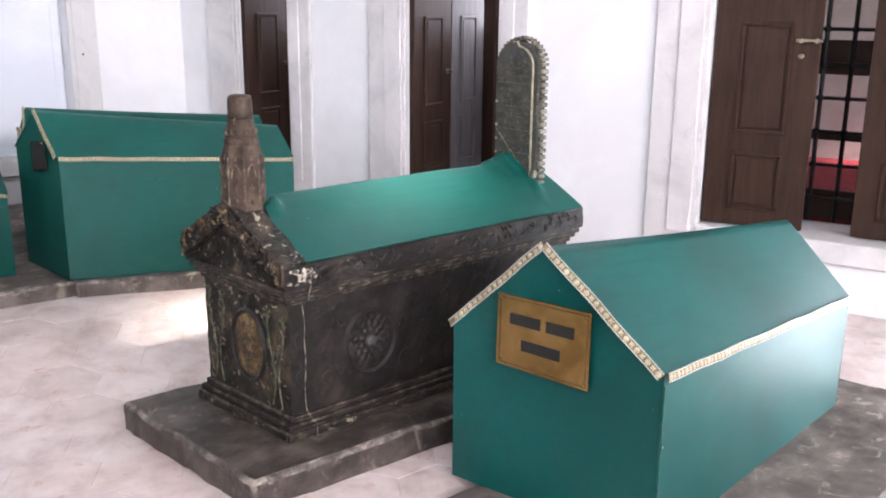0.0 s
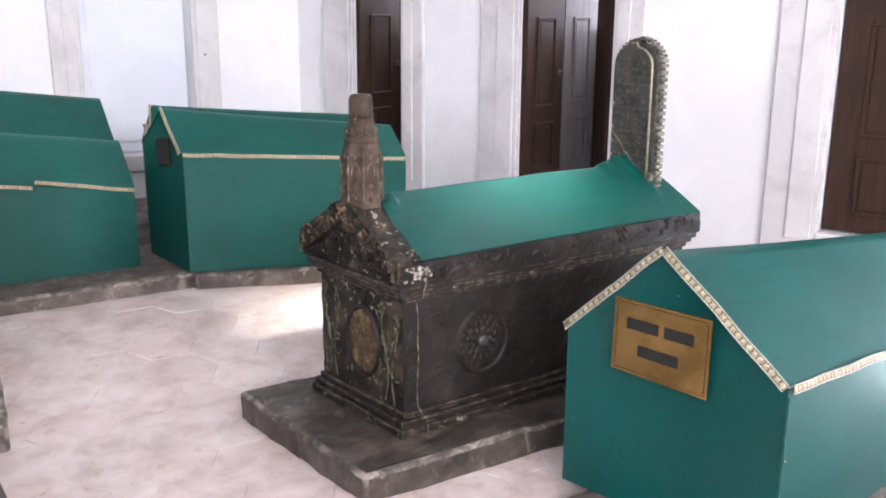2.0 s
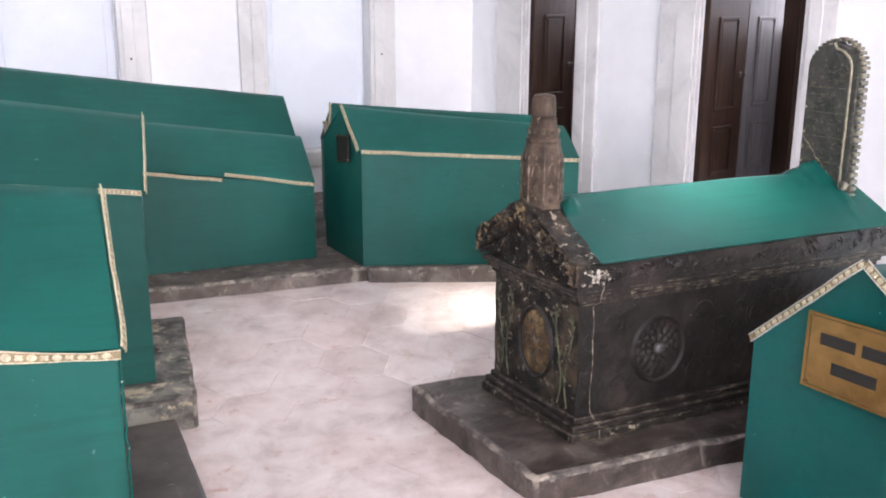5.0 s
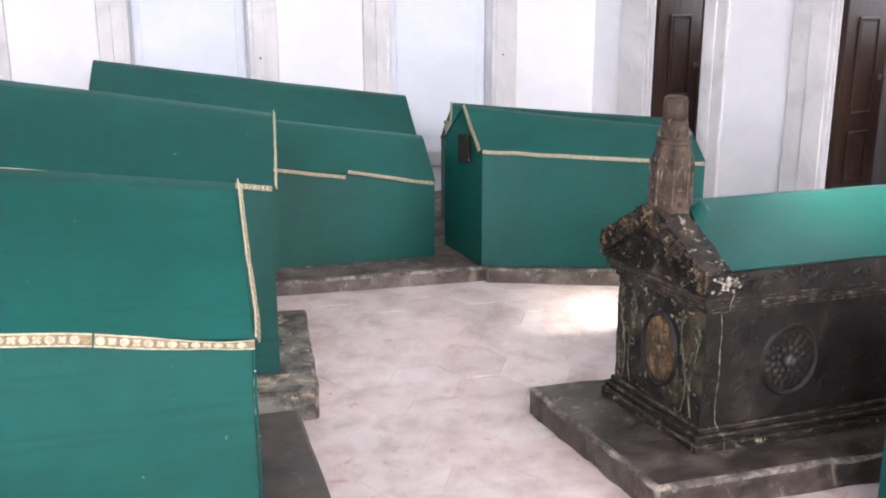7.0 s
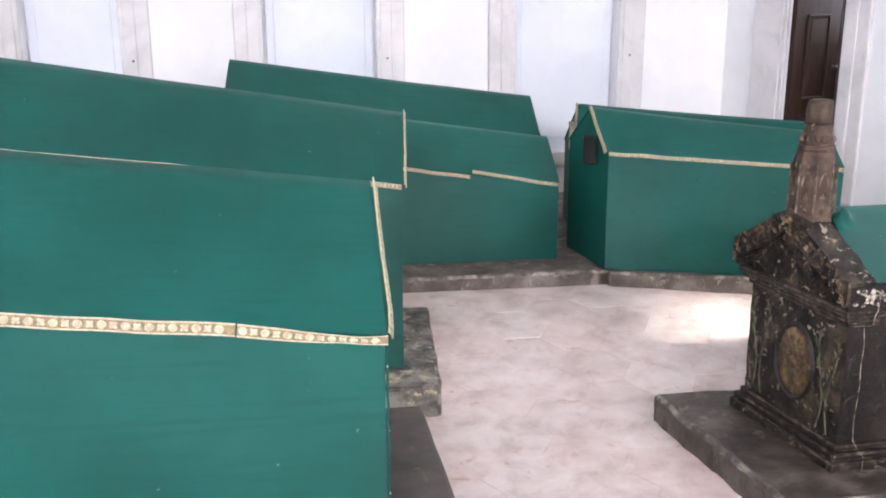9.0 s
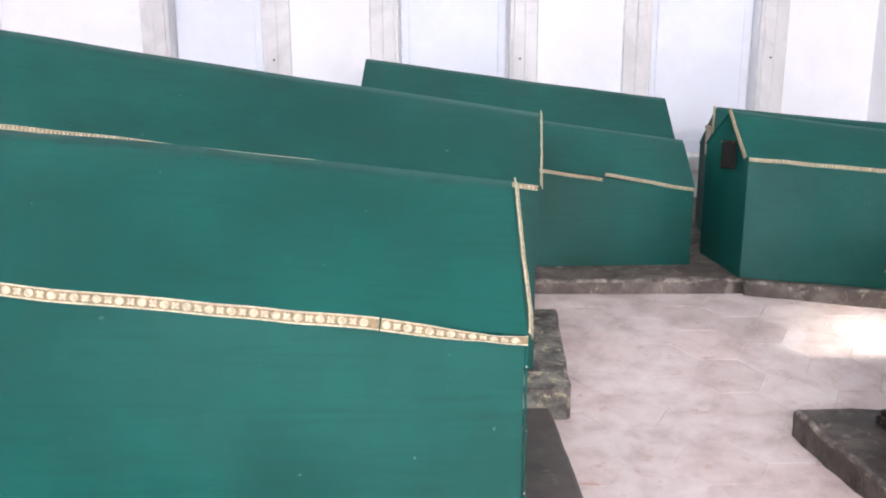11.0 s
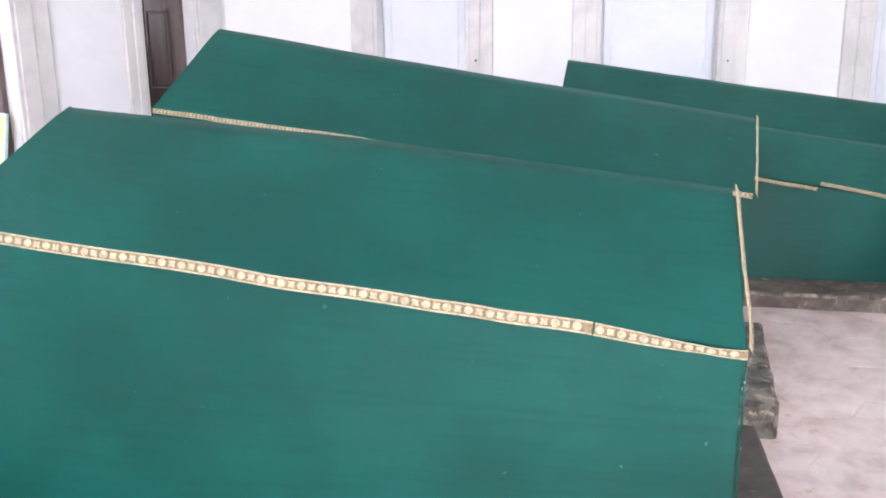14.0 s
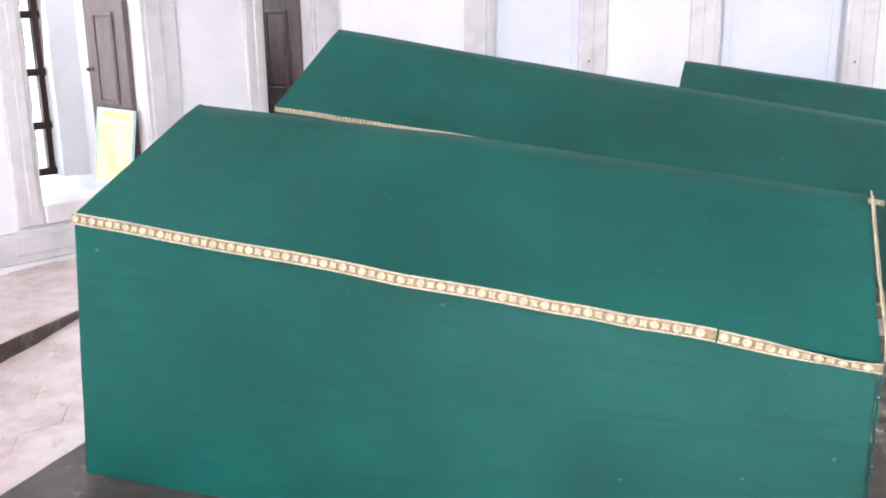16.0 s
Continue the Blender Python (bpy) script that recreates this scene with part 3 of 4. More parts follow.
tomb("cenotaph", [(-1.1, 4.96), (1.165, 4.985), (1.2, 5.72), (-1.1, 5.72)], (0.93, 0.603), [(-1.05, 5.35, 1.16), (1.183, 5.35, 0.824)], 0.185,
     "green felt covered cenotaph with loose sagging braid", gables=(False, False), width=0.017, braid_path=[((0, 0.02), (0.78, -0.012)), ((0.785, 0.018), (0.82, 0.018), (1, 0.0))])
tomb("cenotaph", [(-0.68, 5.9), (1.27, 5.82), (1.3, 6.45), (-0.66, 6.65)], (1.0, 0.75), [(-0.653, 6.3, 1.235), (1.272, 6.14, 0.982)], 0.185,
     "green felt covered cenotaph against the white wall", front_braid=False)
tomb_f = tomb("cenotaph", [(1.352, 4.71), (2.45, 4.34), (2.62, 4.9), (1.29, 5.22)], (0.814, 0.758), [(1.345, 4.99, 1.03), (2.5, 4.62, 0.91)], 0.19,
     "green felt covered cenotaph with small framed plate on its gable", gables=(True, False), width=0.018)
tomb_g = tomb("cenotaph", [(1.40, 5.45), (2.7, 5.0), (2.9, 5.6), (1.485, 6.0)], (0.70, 0.66), [(1.475, 5.66, 0.975), (2.75, 5.3, 0.885)], 0.19,
     "green felt covered cenotaph standing behind another one", front_braid=False, gables=(True, False), width=0.018)
tomb_a = tomb("cenotaph", [(1.985, 1.487), (3.385, 1.695), (3.2, 2.3), (1.806, 2.19)], (0.572, 0.478), [(1.945, 1.92, 0.866), (3.235, 1.91, 0.772)], 0.03,
     "green felt covered cenotaph with engraved brass plate", M_SATIN, M_SATIN, gables=(2, False), width=0.026, bright=True)


# ---- plates ----
def plate(owner, tl, tr, br, bl, name, material, edge, bars, label, thick=0.006):
    """A flat plate on a gable, its outward side at -x; bars: (u0, u1, v0, v1) of engraved lines."""
    o = owner.location
    tl, tr, br, bl = [Vector(p) - o for p in (tl, tr, br, bl)]
    n = (tr - tl).cross(bl - tl).normalized()
    if n.x > 0:
        n = -n
    at = lambda u, v: tl.lerp(tr, u).lerp(bl.lerp(br, u), v)  # noqa: E731

    def sheet(u0, u1, v0, v1, lo, hi):
        bm = bmesh.new()
        lo_v = [bm.verts.new(at(u, v) + n * lo) for u, v in ((u0, v0), (u1, v0), (u1, v1), (u0, v1))]
        hi_v = [bm.verts.new(at(u, v) + n * hi) for u, v in ((u0, v0), (u1, v0), (u1, v1), (u0, v1))]
        bm.faces.new(lo_v[::-1]), bm.faces.new(hi_v)
        for k in range(4):
            bm.faces.new((lo_v[k], lo_v[(k + 1) % 4], hi_v[(k + 1) % 4], hi_v[k]))
        return bm

    pl = part(name, sheet(0, 1, 0, 1, 0, thick), material, owner, label)
    for k, (u0, u1, v0, v1) in enumerate(((0.03, 0.97, 0.035, 0.05), (0.03, 0.97, 0.95, 0.965), (0.03, 0.042, 0.05, 0.95), (0.958, 0.97, 0.05, 0.95))):
        part("border_line", sheet(u0, u1, v0, v1, thick, thick + 0.0012), edge, pl)
    for u0, u1, v0, v1 in bars:
        part("engraved_bar", sheet(u0, u1, v0, v1, thick, thick + 0.001), M_INK, pl)
    for u in (0.045, 0.955):
        for v in (0.06, 0.94):
            bm = bmesh.new()
            turned(bm, [(0.006, 0), (0.006, 0.003), (0.003, 0.006)], 10)
            bm.transform(Matrix.Translation(at(u, v) + n * thick) @ n.to_track_quat("Z", "Y").to_matrix().to_4x4())
            part("screw", bm, M_BRASS, pl)
    return pl


DX = Vector((-0.016, -0.006, 0))
plate(tomb_a, *[Vector(p) + DX for p in ((1.836, 2.0, 0.724), (1.953, 1.725, 0.705), (1.953, 1.726, 0.461), (1.835, 2.003, 0.497))], "name_plate", M_BRASS, M_BRASS_D,
      [(0.14, 0.47, 0.24, 0.39), (0.53, 0.83, 0.24, 0.39), (0.27, 0.69, 0.58, 0.73)], "polished brass plate with engraved dark bars", 0.005)
plate(tomb_f, (1.312, 5.01, 0.870), (1.332, 4.862, 0.883), (1.333, 4.856, 0.738), (1.312, 5.005, 0.716), "name_plate", M_INK, M_BRASS, [], "small dark plate with gilt edge")
plate(tomb_g, (1.424, 5.68, 0.865), (1.402, 5.53, 0.875), (1.402, 5.53, 0.70), (1.424, 5.68, 0.69), "name_card", M_CARD, M_BRASS_D, [], "cream card in a thin frame on the gable")


# ---- carved sarcophagus ----
S_O = Vector((1.44, 2.615, 0.105))
SKEW = Matrix(((math.cos(radians(2.5)), -math.sin(radians(8)), 0, 0), (math.sin(radians(2.5)), math.cos(radians(8)), 0, 0), (0, 0, 1, 0), (0, 0, 0, 1)))
sarc = thing("sarcophagus", *S_O, 0, "blackened carved stone sarcophagus with green cloth over its gabled lid", "sarcophagus")
SL, SWD = 1.385, 0.50


def s_part(name, bm, material, label="", parent=None, rough=0.0):
    if rough:
        for v in bm.verts:
            v.co += noise.noise_vector(v.co * 22) * rough + noise.noise_vector(v.co * 60) * rough * 0.6
    bm.transform(SKEW)
    return part(name, bm, material, parent or sarc, label)


def ring(name, z0, z1, over, material=M_SARC, cells=1, bevel=0.008):
    bm = boxes((-over, SL + over, -over, SWD + over, z0, z1), bevel=bevel, seg=2, worn=True)
    return s_part(name, bm, [material, M_SARC_WORN])


ring("plinth", 0.0, 0.035, 0.035, M_SARC_END)
ring("moulding", 0.035, 0.062, 0.026)
ring("moulding", 0.062, 0.085, 0.012)
bm = bmesh.new()
for a, b, c, d, n in (((0, 0), (SL, 0), 0, 0, 40), ((SL, 0), (SL, SWD), 0, 0, 14), ((SL, SWD), (0, SWD), 0, 0, 14)):
    patch(bm, (*a, 0.085), (*b, 0.085), (*b, 0.485), (*a, 0.485), n, 14)
s_part("body", bm, M_SARC, "blackened side with worn carving", rough=0.003)
bm = bmesh.new()
patch(bm, (0, SWD, 0.085), (0, 0, 0.085), (0, 0, 0.485), (0, SWD, 0.485), 16, 14)
s_part("end_panel", bm, M_SARC_END, "stained end panel with traces of painted flowers", rough=0.003)
ring("cornice", 0.485, 0.505, 0.012)
ring("cornice", 0.505, 0.525, 0.026, M_SARC_END)
ring("cornice", 0.525, 0.548, 0.038)
# lid: fascia on both long sides, gable ends, and stone roof under the cloth
LZ0, LZ1, LAP = 0.548, 0.632, 0.798
LO = 0.045
mid = SWD / 2 + 0.015
bm = bmesh.new()
patch(bm, (-LO, -LO, LZ0), (SL + LO, -LO, LZ0), (SL + LO, -LO, LZ1), (-LO, -LO, LZ1), 40, 4)
patch(bm, (-LO, SWD + LO, LZ0), (SL + LO, SWD + LO, LZ0), (SL + LO, SWD + LO, LZ1), (-LO, SWD + LO, LZ1), 40, 4)
patch(bm, (-LO, -LO, LZ1), (SL + LO, -LO, LZ1), (SL + LO, mid, LAP), (-LO, mid, LAP), 30, 6)
patch(bm, (-LO, SWD + LO, LZ1), (SL + LO, SWD + LO, LZ1), (SL + LO, mid, LAP), (-LO, mid, LAP), 30, 6)
bmesh.ops.remove_doubles(bm, verts=bm.verts, dist=1e-4)
s_part("lid", bm, M_SARC, "blackened lid edge carved with leaf scrolls", rough=0.004)
for u, nm in ((-LO + 0.022, "pediment"), (SL + LO - 0.022, "pediment")):
    bm = bmesh.new()
    patch(bm, (u, -LO + 0.02, LZ0), (u, mid, LZ0), (u, mid, LAP - 0.05), (u, -LO + 0.02, LZ1 - 0.06), 8, 6)
    patch(bm, (u, mid, LZ0), (u, SWD + LO - 0.02, LZ0), (u, SWD + LO - 0.02, LZ1 - 0.06), (u, mid, LAP - 0.05), 8, 6)
    s_part(nm, bm, M_SARC_END, rough=0.002)
BANDS = []
for y0, y1 in ((-LO, mid), (SWD + LO, mid)):
    # raking cornice of the near gable, a thick carved band
    bm = bmesh.new()
    a0, a1 = Vector((-LO - 0.012, y0, LZ1 + 0.012)), Vector((-LO - 0.012, y1, LAP + 0.016))
    dn = Vector((0, 0, -0.078))
    patch(bm, a0, a1, a1 + dn, a0 + dn, 14, 5)
    patch(bm, a0, a1, a1 + Vector((0.10, 0, 0)), a0 + Vector((0.10, 0, 0)), 14, 4)
    patch(bm, a0 + dn, a1 + dn, a1 + dn + Vector((0.06, 0, 0)), a0 + dn + Vector((0.06, 0, 0)), 14, 2)
    patch(bm, a0, a0 + dn, a0 + dn + Vector((0.10, 0, 0)), a0 + Vector((0.10, 0, 0)), 3, 3)
    bmesh.ops.remove_doubles(bm, verts=bm.verts, dist=1e-4)
    band = s_part("raking_band", bm, M_SARC_END, "gable band carved with scrolls, ochre paint remains", rough=0.006)
    BANDS.append((band, a0, a1))


def scatter_carving(name, count, place, material, seed, size, parent=None):
    """Low leaf-like carved relief: flat lozenges of stone scattered by a seeded draw."""
    rnd = random.Random(seed)
    bm = bmesh.new()
    for _ in range(count):
        c, uax, vax, n = place(rnd)
        a = rnd.uniform(0, math.tau)
        L, W = size * rnd.uniform(0.7, 1.5), size * rnd.uniform(0.25, 0.5)
        d, e = uax * math.cos(a) + vax * math.sin(a), vax * math.cos(a) - uax * math.sin(a)
        top = bm.verts.new(c + n * 0.006)
        rim = [bm.verts.new(c + d * L * x + e * W * y) for x, y in ((1, 0), (0.3, 1), (-0.6, 0.8), (-1, 0), (-0.6, -0.8), (0.3, -1))]
        for k in range(6):
            bm.faces.new((rim[k], rim[(k + 1) % 6], top))
    return tagged(s_part(name, bm, material, "", parent), kind="stuff")


FX, FY, FZ = Vector((1, 0, 0)), Vector((0, 1, 0)), Vector((0, 0, 1))
scatter_carving("fascia_carving", 60, lambda r: (Vector((r.uniform(0, SL), -LO - 0.002, r.uniform(LZ0 + 0.03, LZ1 - 0.008))), FX, FZ, -FY), M_SARC, 3, 0.018)
for band, a0, a1 in BANDS:
    for mt, cnt, sd in ((M_SARC_END, 46, 31), (M_OCHRE, 26, 32)):
        scatter_carving("scroll_carving", cnt, lambda r: (a0.lerp(a1, r.uniform(0.03, 0.97)) + Vector((-0.004, 0, -r.uniform(0.012, 0.068))), FY, FZ, -FX), mt, sd, 0.017, band)


def scrollwork(name, curls, plane, material, radius=0.0045, label=""):
    """Low carved scrolls sunk half into the stone. curls: (u, z, size, start angle, sense, leaves)."""
    put = (lambda u, z, h: Vector((u, -h, z))) if plane == "front" else (lambda u, z, h: Vector((-h, u, z))) if plane == "end" else (lambda u, z, h: Vector((u, -LO - h, z)))
    bm = bmesh.new()
    for cu, cz, size, a0, sense, leaves in curls:
        prev = None
        for k in range(15):
            f = k / 14
            a, r = a0 + sense * f * 4.6, size * (1 - 0.78 * f)
            u, z = cu + r * math.cos(a), cz + r * math.sin(a)
            w = radius * (1.25 - 0.6 * f)
            nx, nz = math.cos(a), math.sin(a)
            row = [bm.verts.new(put(u + nx * w * x, z + nz * w * x, h)) for x, h in ((-1.3, 0.0005), (-0.5, radius * 0.75), (0.5, radius * 0.75), (1.3, 0.0005))]
            if prev:
                for j in range(3):
                    bm.faces.new((prev[j], prev[j + 1], row[j + 1], row[j]))
            prev = row
        for k in range(leaves):
            a = a0 + sense * (0.5 + k * 1.1)
            r = size * (1.12 - 0.12 * k)
            c = (cu + r * math.cos(a), cz + r * math.sin(a))
            t = a + sense * 0.9
            L, W = size * 0.42, size * 0.15
            top = bm.verts.new(put(c[0] + math.cos(t) * L * 0.45, c[1] + math.sin(t) * L * 0.45, radius))
            rim = [bm.verts.new(put(c[0] + math.cos(t) * L * x - math.sin(t) * W * y, c[1] + math.sin(t) * L * x + math.cos(t) * W * y, 0.0008)) for x, y in ((0, 0), (0.35, 1), (0.75, 0.7), (1, 0), (0.75, -0.7), (0.35, -1))]
            for j in range(6):
                bm.faces.new((rim[j], rim[(j + 1) % 6], top))
    return tagged(s_part(name, bm, material, label, rough=0.0012), kind="stuff")


curls = []
for cu in (0.335, 1.06):
    for sx in (-1, 1):
        for sz in (-1, 1):
            curls.append((cu + sx * 0.185, 0.285 + sz * 0.105, 0.052, math.pi / 2 * (1 - sz) + (0.4 if sx > 0 else 2.7), sx * sz, 3))
            curls.append((cu + sx * 0.285, 0.285 + sz * 0.06, 0.040, -sz * 1.2 + (math.pi if sx < 0 else 0), -sx * sz, 3))
curls += [(0.70, 0.285, 0.05, 1.57, 1, 4), (0.70, 0.18, 0.035, 0.0, -1, 2), (0.70, 0.39, 0.035, 3.1, -1, 2)]
scrollwork("side_carving", curls, "front", M_SARC, 0.003)
scrollwork("fascia_scroll", [(0.06 + k * 0.087, LZ0 + 0.042 + 0.004 * (-1) ** k, 0.027, 0.6 + (k % 2) * 3.1, 1 if k % 2 else -1, 3) for k in range(16)], "fascia", M_SARC, 0.003)
scatter_carving("pediment_carving", 46, lambda r: (lambda y: Vector((-LO + 0.018, y, r.uniform(LZ0 + 0.01, LZ0 + 0.03 + 0.14 * (1 - abs(y - mid) / 0.3)))))(r.uniform(0.06, SWD - 0.06)) and
                (lambda y: (Vector((-LO + 0.018, y, LZ0 + 0.012 + r.random() * 0.16 * max(0.05, 1 - abs(y - mid) / 0.27))), FY, FZ, -FX))(r.uniform(0.03, SWD - 0.03)), M_SARC_END, 5, 0.016)
# pale chips where the paint has flaked at the lid's corner, and the white crack
rnd = random.Random(11)
bm = bmesh.new()
for _ in range(26):
    c = Vector((rnd.uniform(-0.03, 0.085), -LO - 0.0065, LZ0 + 0.045 + rnd.uniform(-0.024, 0.026)))
    r, a0 = rnd.uniform(0.004, 0.012), rnd.uniform(0, 3)
    vs = [bm.verts.new(c + Vector((r * math.cos(a0 + k * 0.9) * rnd.uniform(0.5, 1.4), -rnd.uniform(0, 0.003), r * 0.8 * math.sin(a0 + k * 0.9) * rnd.uniform(0.5, 1.4)))) for k in range(7)]
    bm.faces.new(vs)
s_part("flaked_patch", bm, M_CHIP, "bare white flaked patch")
bm = bmesh.new()
prev = None
for k in range(26):
    z = 0.0 + k * 0.024
    y = -0.0045 if z > 0.085 else -0.037
    y = -LO - 0.004 if z > LZ0 else (-0.042 if z > 0.485 else y)
    x = 0.055 + noise.noise(Vector((z * 9, 3, 1))) * 0.012 + (0.02 if z < 0.06 else 0)
    w = 0.0010 + 0.0022 * abs(noise.noise(Vector((z * 30, 0, 7))))
    row = [bm.verts.new((x - w, y, z)), bm.verts.new((x + w, y, z))]
    if prev:
        bm.faces.new((prev[0], prev[1], row[1], row[0]))
    prev = row
s_part("crack_filling", bm, M_MORTAR, "pale mortar in a crack")


def medallion(face, cu, cz, ru, rz, seeds, petal_mat, boss_mat):
    """An oval framed medallion with a rosette. face: 'front' (v = 0) or 'end' (u = 0)."""
    put = (lambda a, b, h: Vector((cu + a, -h, cz + b))) if face == "front" else (lambda a, b, h: Vector((-h, cu + a, cz + b)))
    bm = bmesh.new()
    for q0, q1, h0, h1 in ((1.0, 0.93, 0.001, 0.012), (0.93, 0.86, 0.012, 0.004)):
        r0 = [bm.verts.new(put(ru * q0 * math.cos(k * math.tau / 40), rz * q0 * math.sin(k * math.tau / 40), h0)) for k in range(40)]
        r1 = [bm.verts.new(put(ru * q1 * math.cos(k * math.tau / 40), rz * q1 * math.sin(k * math.tau / 40), h1)) for k in range(40)]
        for k in range(40):
            bm.faces.new((r0[k], r0[(k + 1) % 40], r1[(k + 1) % 40], r1[k]))
    med = s_part("medallion", bm, M_SARC, "raised oval medallion frame")
    bm = bmesh.new()
    if face == "end":
        # painted oval field, softly domed
        prev = None
        for q, h in ((0.84, 0.0015), (0.7, 0.005), (0.45, 0.008), (0.2, 0.0095)):
            row = [bm.verts.new(put(ru * q * math.cos(k * math.tau / 32), rz * q * math.sin(k * math.tau / 32), h + 0.002 * noise.noise(Vector((k * 1.3, q * 9, 2))))) for k in range(32)]
            if prev:
                for k in range(32):
                    bm.faces.new((prev[k], prev[(k + 1) % 32], row[(k + 1) % 32], row[k]))
            prev = row
        bm.faces.new(prev)
        s_part("painted_field", bm, petal_mat, "worn ochre painted oval", med)
        bm = bmesh.new()
    for r0_, r1_, n, ph, h in ((0.52, 0.80, 18, 0, 0.0045), (0.34, 0.62, 14, 0.2, 0.007), (0.16, 0.42, 9, 0, 0.010)):
        for k in range(n):
            a = ph + k * math.tau / n
            wd = 0.5 * math.tau / n
            lift = 0.008 if face == "end" else 0.0
            at = lambda r, da, hh: bm.verts.new(put(ru * r * math.cos(a + da), rz * r * math.sin(a + da), hh + lift * (1 - r)))  # noqa: E731
            top = at(r0_ * 0.3 + r1_ * 0.7, 0, h)
            rim = [at(r0_, 0, 0.0015), at((r0_ + r1_) / 2, wd, 0.0015), at(r1_, wd * 0.6, 0.002), at(r1_ * 1.05, 0, 0.0015), at(r1_, -wd * 0.6, 0.002), at((r0_ + r1_) / 2, -wd, 0.0015)]
            for j in range(6):
                bm.faces.new((rim[j], rim[(j + 1) % 6], top))
    tagged(s_part("rosette", bm, petal_mat, "", med, 0.002), kind="stuff")
    bm = bmesh.new()
    rings_ = [[bm.verts.new(put(r * math.cos(k * math.tau / 14), r * math.sin(k * math.tau / 14), h)) for k in range(14)] for r, h in ((0.024, 0.004), (0.022, 0.013), (0.013, 0.020), (0.006, 0.019))]
    for lo, hi in zip(rings_, rings_[1:]):
        for k in range(14):
            bm.faces.new((lo[k], lo[(k + 1) % 14], hi[(k + 1) % 14], hi[k]))
    bm.faces.new(rings_[-1])
    s_part("boss", bm, boss_mat, "", med, 0.002)


medallion("front", 0.335, 0.285, 0.118, 0.128, 1, M_SARC, M_BOSS)
medallion("front", 1.06, 0.285, 0.118, 0.128, 2, M_SARC, M_BOSS)
medallion("end", 0.235, 0.285, 0.104, 0.140, 3, M_OCHRE, M_OCHRE)
# painted flower stems on the end panel
for y0, tip, sgn in ((0.045, 0.075, 1), (0.10, 0.125, -1), (0.40, 0.36, 1), (0.455, 0.43, -1)):
    bm = bmesh.new()
    pts = [Vector((-0.004, y0 + 0.018 * math.sin(k * 0.55) * sgn, 0.10 + k * 0.034)) for k in range(11)]
    for p, q in zip(pts, pts[1:]):
        tube(bm, p, q, 0.0028, 5)
    for k in range(2, 10):
        c = pts[k]
        sgn = -sgn
        vs = [bm.verts.new(c + Vector((-0.003, 0.02 * a * sgn, 0.035 * b))) for a, b in ((0, 0), (0.8, 0.5), (0.9, 1.2), (0.2, 0.8))]
        bm.faces.new(vs)
    c = pts[-1]
    for k in range(5):
        a = k * math.tau / 5 + 0.3
        vs = [bm.verts.new(c + Vector((-0.003, 0.024 * math.cos(a + d) * r, 0.024 * math.sin(a + d) * r))) for d, r in ((0, 0.2), (-0.4, 0.8), (0, 1.1), (0.4, 0.8))]
        bm.faces.new(vs)
    s_part("painted_flower", bm, M_GREENPAINT, "faded green painted flower stem")
# cloth over the lid
bm = bmesh.new()
nu, nv = 96, 24
rows_ = []
for k in range(2 * nv + 1):
    f = k / nv
    row = []
    for i in range(nu + 1):
        u0 = -0.012 + 0.10 * (1 - abs(f - 1))
        u = u0 + (SL + LO - 0.01 - u0) * i / nu
        if f <= 1:
            p = Vector((u, -LO + 0.003, LZ1 + 0.006)).lerp(Vector((u, mid, LAP + 0.012)), f)
        else:
            p = Vector((u, mid, LAP + 0.012)).lerp(Vector((u, SWD + LO, LZ1 + 0.006)), f - 1)
        g = i / nu
        fold = max(0, 1 - abs(g - 0.90) / 0.10) ** 0.8 * max(0, 1 - abs(f - 1.0) / 0.34)
        fold += 0.45 * max(0, 1 - abs(g - 0.965 + 0.10 * (1 - f)) / 0.022) * max(0, 1 - abs(f - 0.55) / 0.5)
        fold2 = max(0, 1 - abs(g - 0.026) / 0.020) * max(0, 1 - abs(f - 0.80) / 0.11)
        p.z += 0.046 * min(1, fold * 1.4) * (0.72 + 0.16 * math.sin(u * 110 + f * 9) + 0.12 * math.sin(u * 47 - f * 21))  + 0.055 * fold2 - 0.006 * max(0, 1 - abs(f - 1) * 6)
        p += noise.noise_vector(Vector((u * 4, f * 2, 3))) * 0.003
        row.append(bm.verts.new(p))
    rows_.append(row)
for r0, r1 in zip(rows_, rows_[1:]):
    for i in range(nu):
        bm.faces.new((r0[i], r0[i + 1], r1[i + 1], r1[i]))
bm.transform(SKEW)
hems = [[v.co.copy() for v in rows_[0]], [r[0].co.copy() for r in rows_]]
cloth = mesh("cloth_cover", bm, M_FELT)
cloth.location = S_O
smooth(cloth)
md = cloth.modifiers.new("thickness", "SOLIDIFY")
md.thickness, md.offset, md.use_rim = 0.004, 1, False
for line in hems:
    bm = bmesh.new()
    for p, q in zip(line, line[1:]):
        tube(bm, p, q, 0.0032, 5)
    part("hem", bm, M_FELT, cloth)
tagged(cloth, "green felt cloth laid over the sarcophagus lid, rumpled at the footstone", "cloth")

# headstone: eight-sided shaft, collar and plain cap
hs = thing("headstone", *(S_O + SKEW @ Vector((0.025, 0.265, LAP - 0.11))), 0, "brown weathered stone headstone with carved collar and round cap", "headstone")


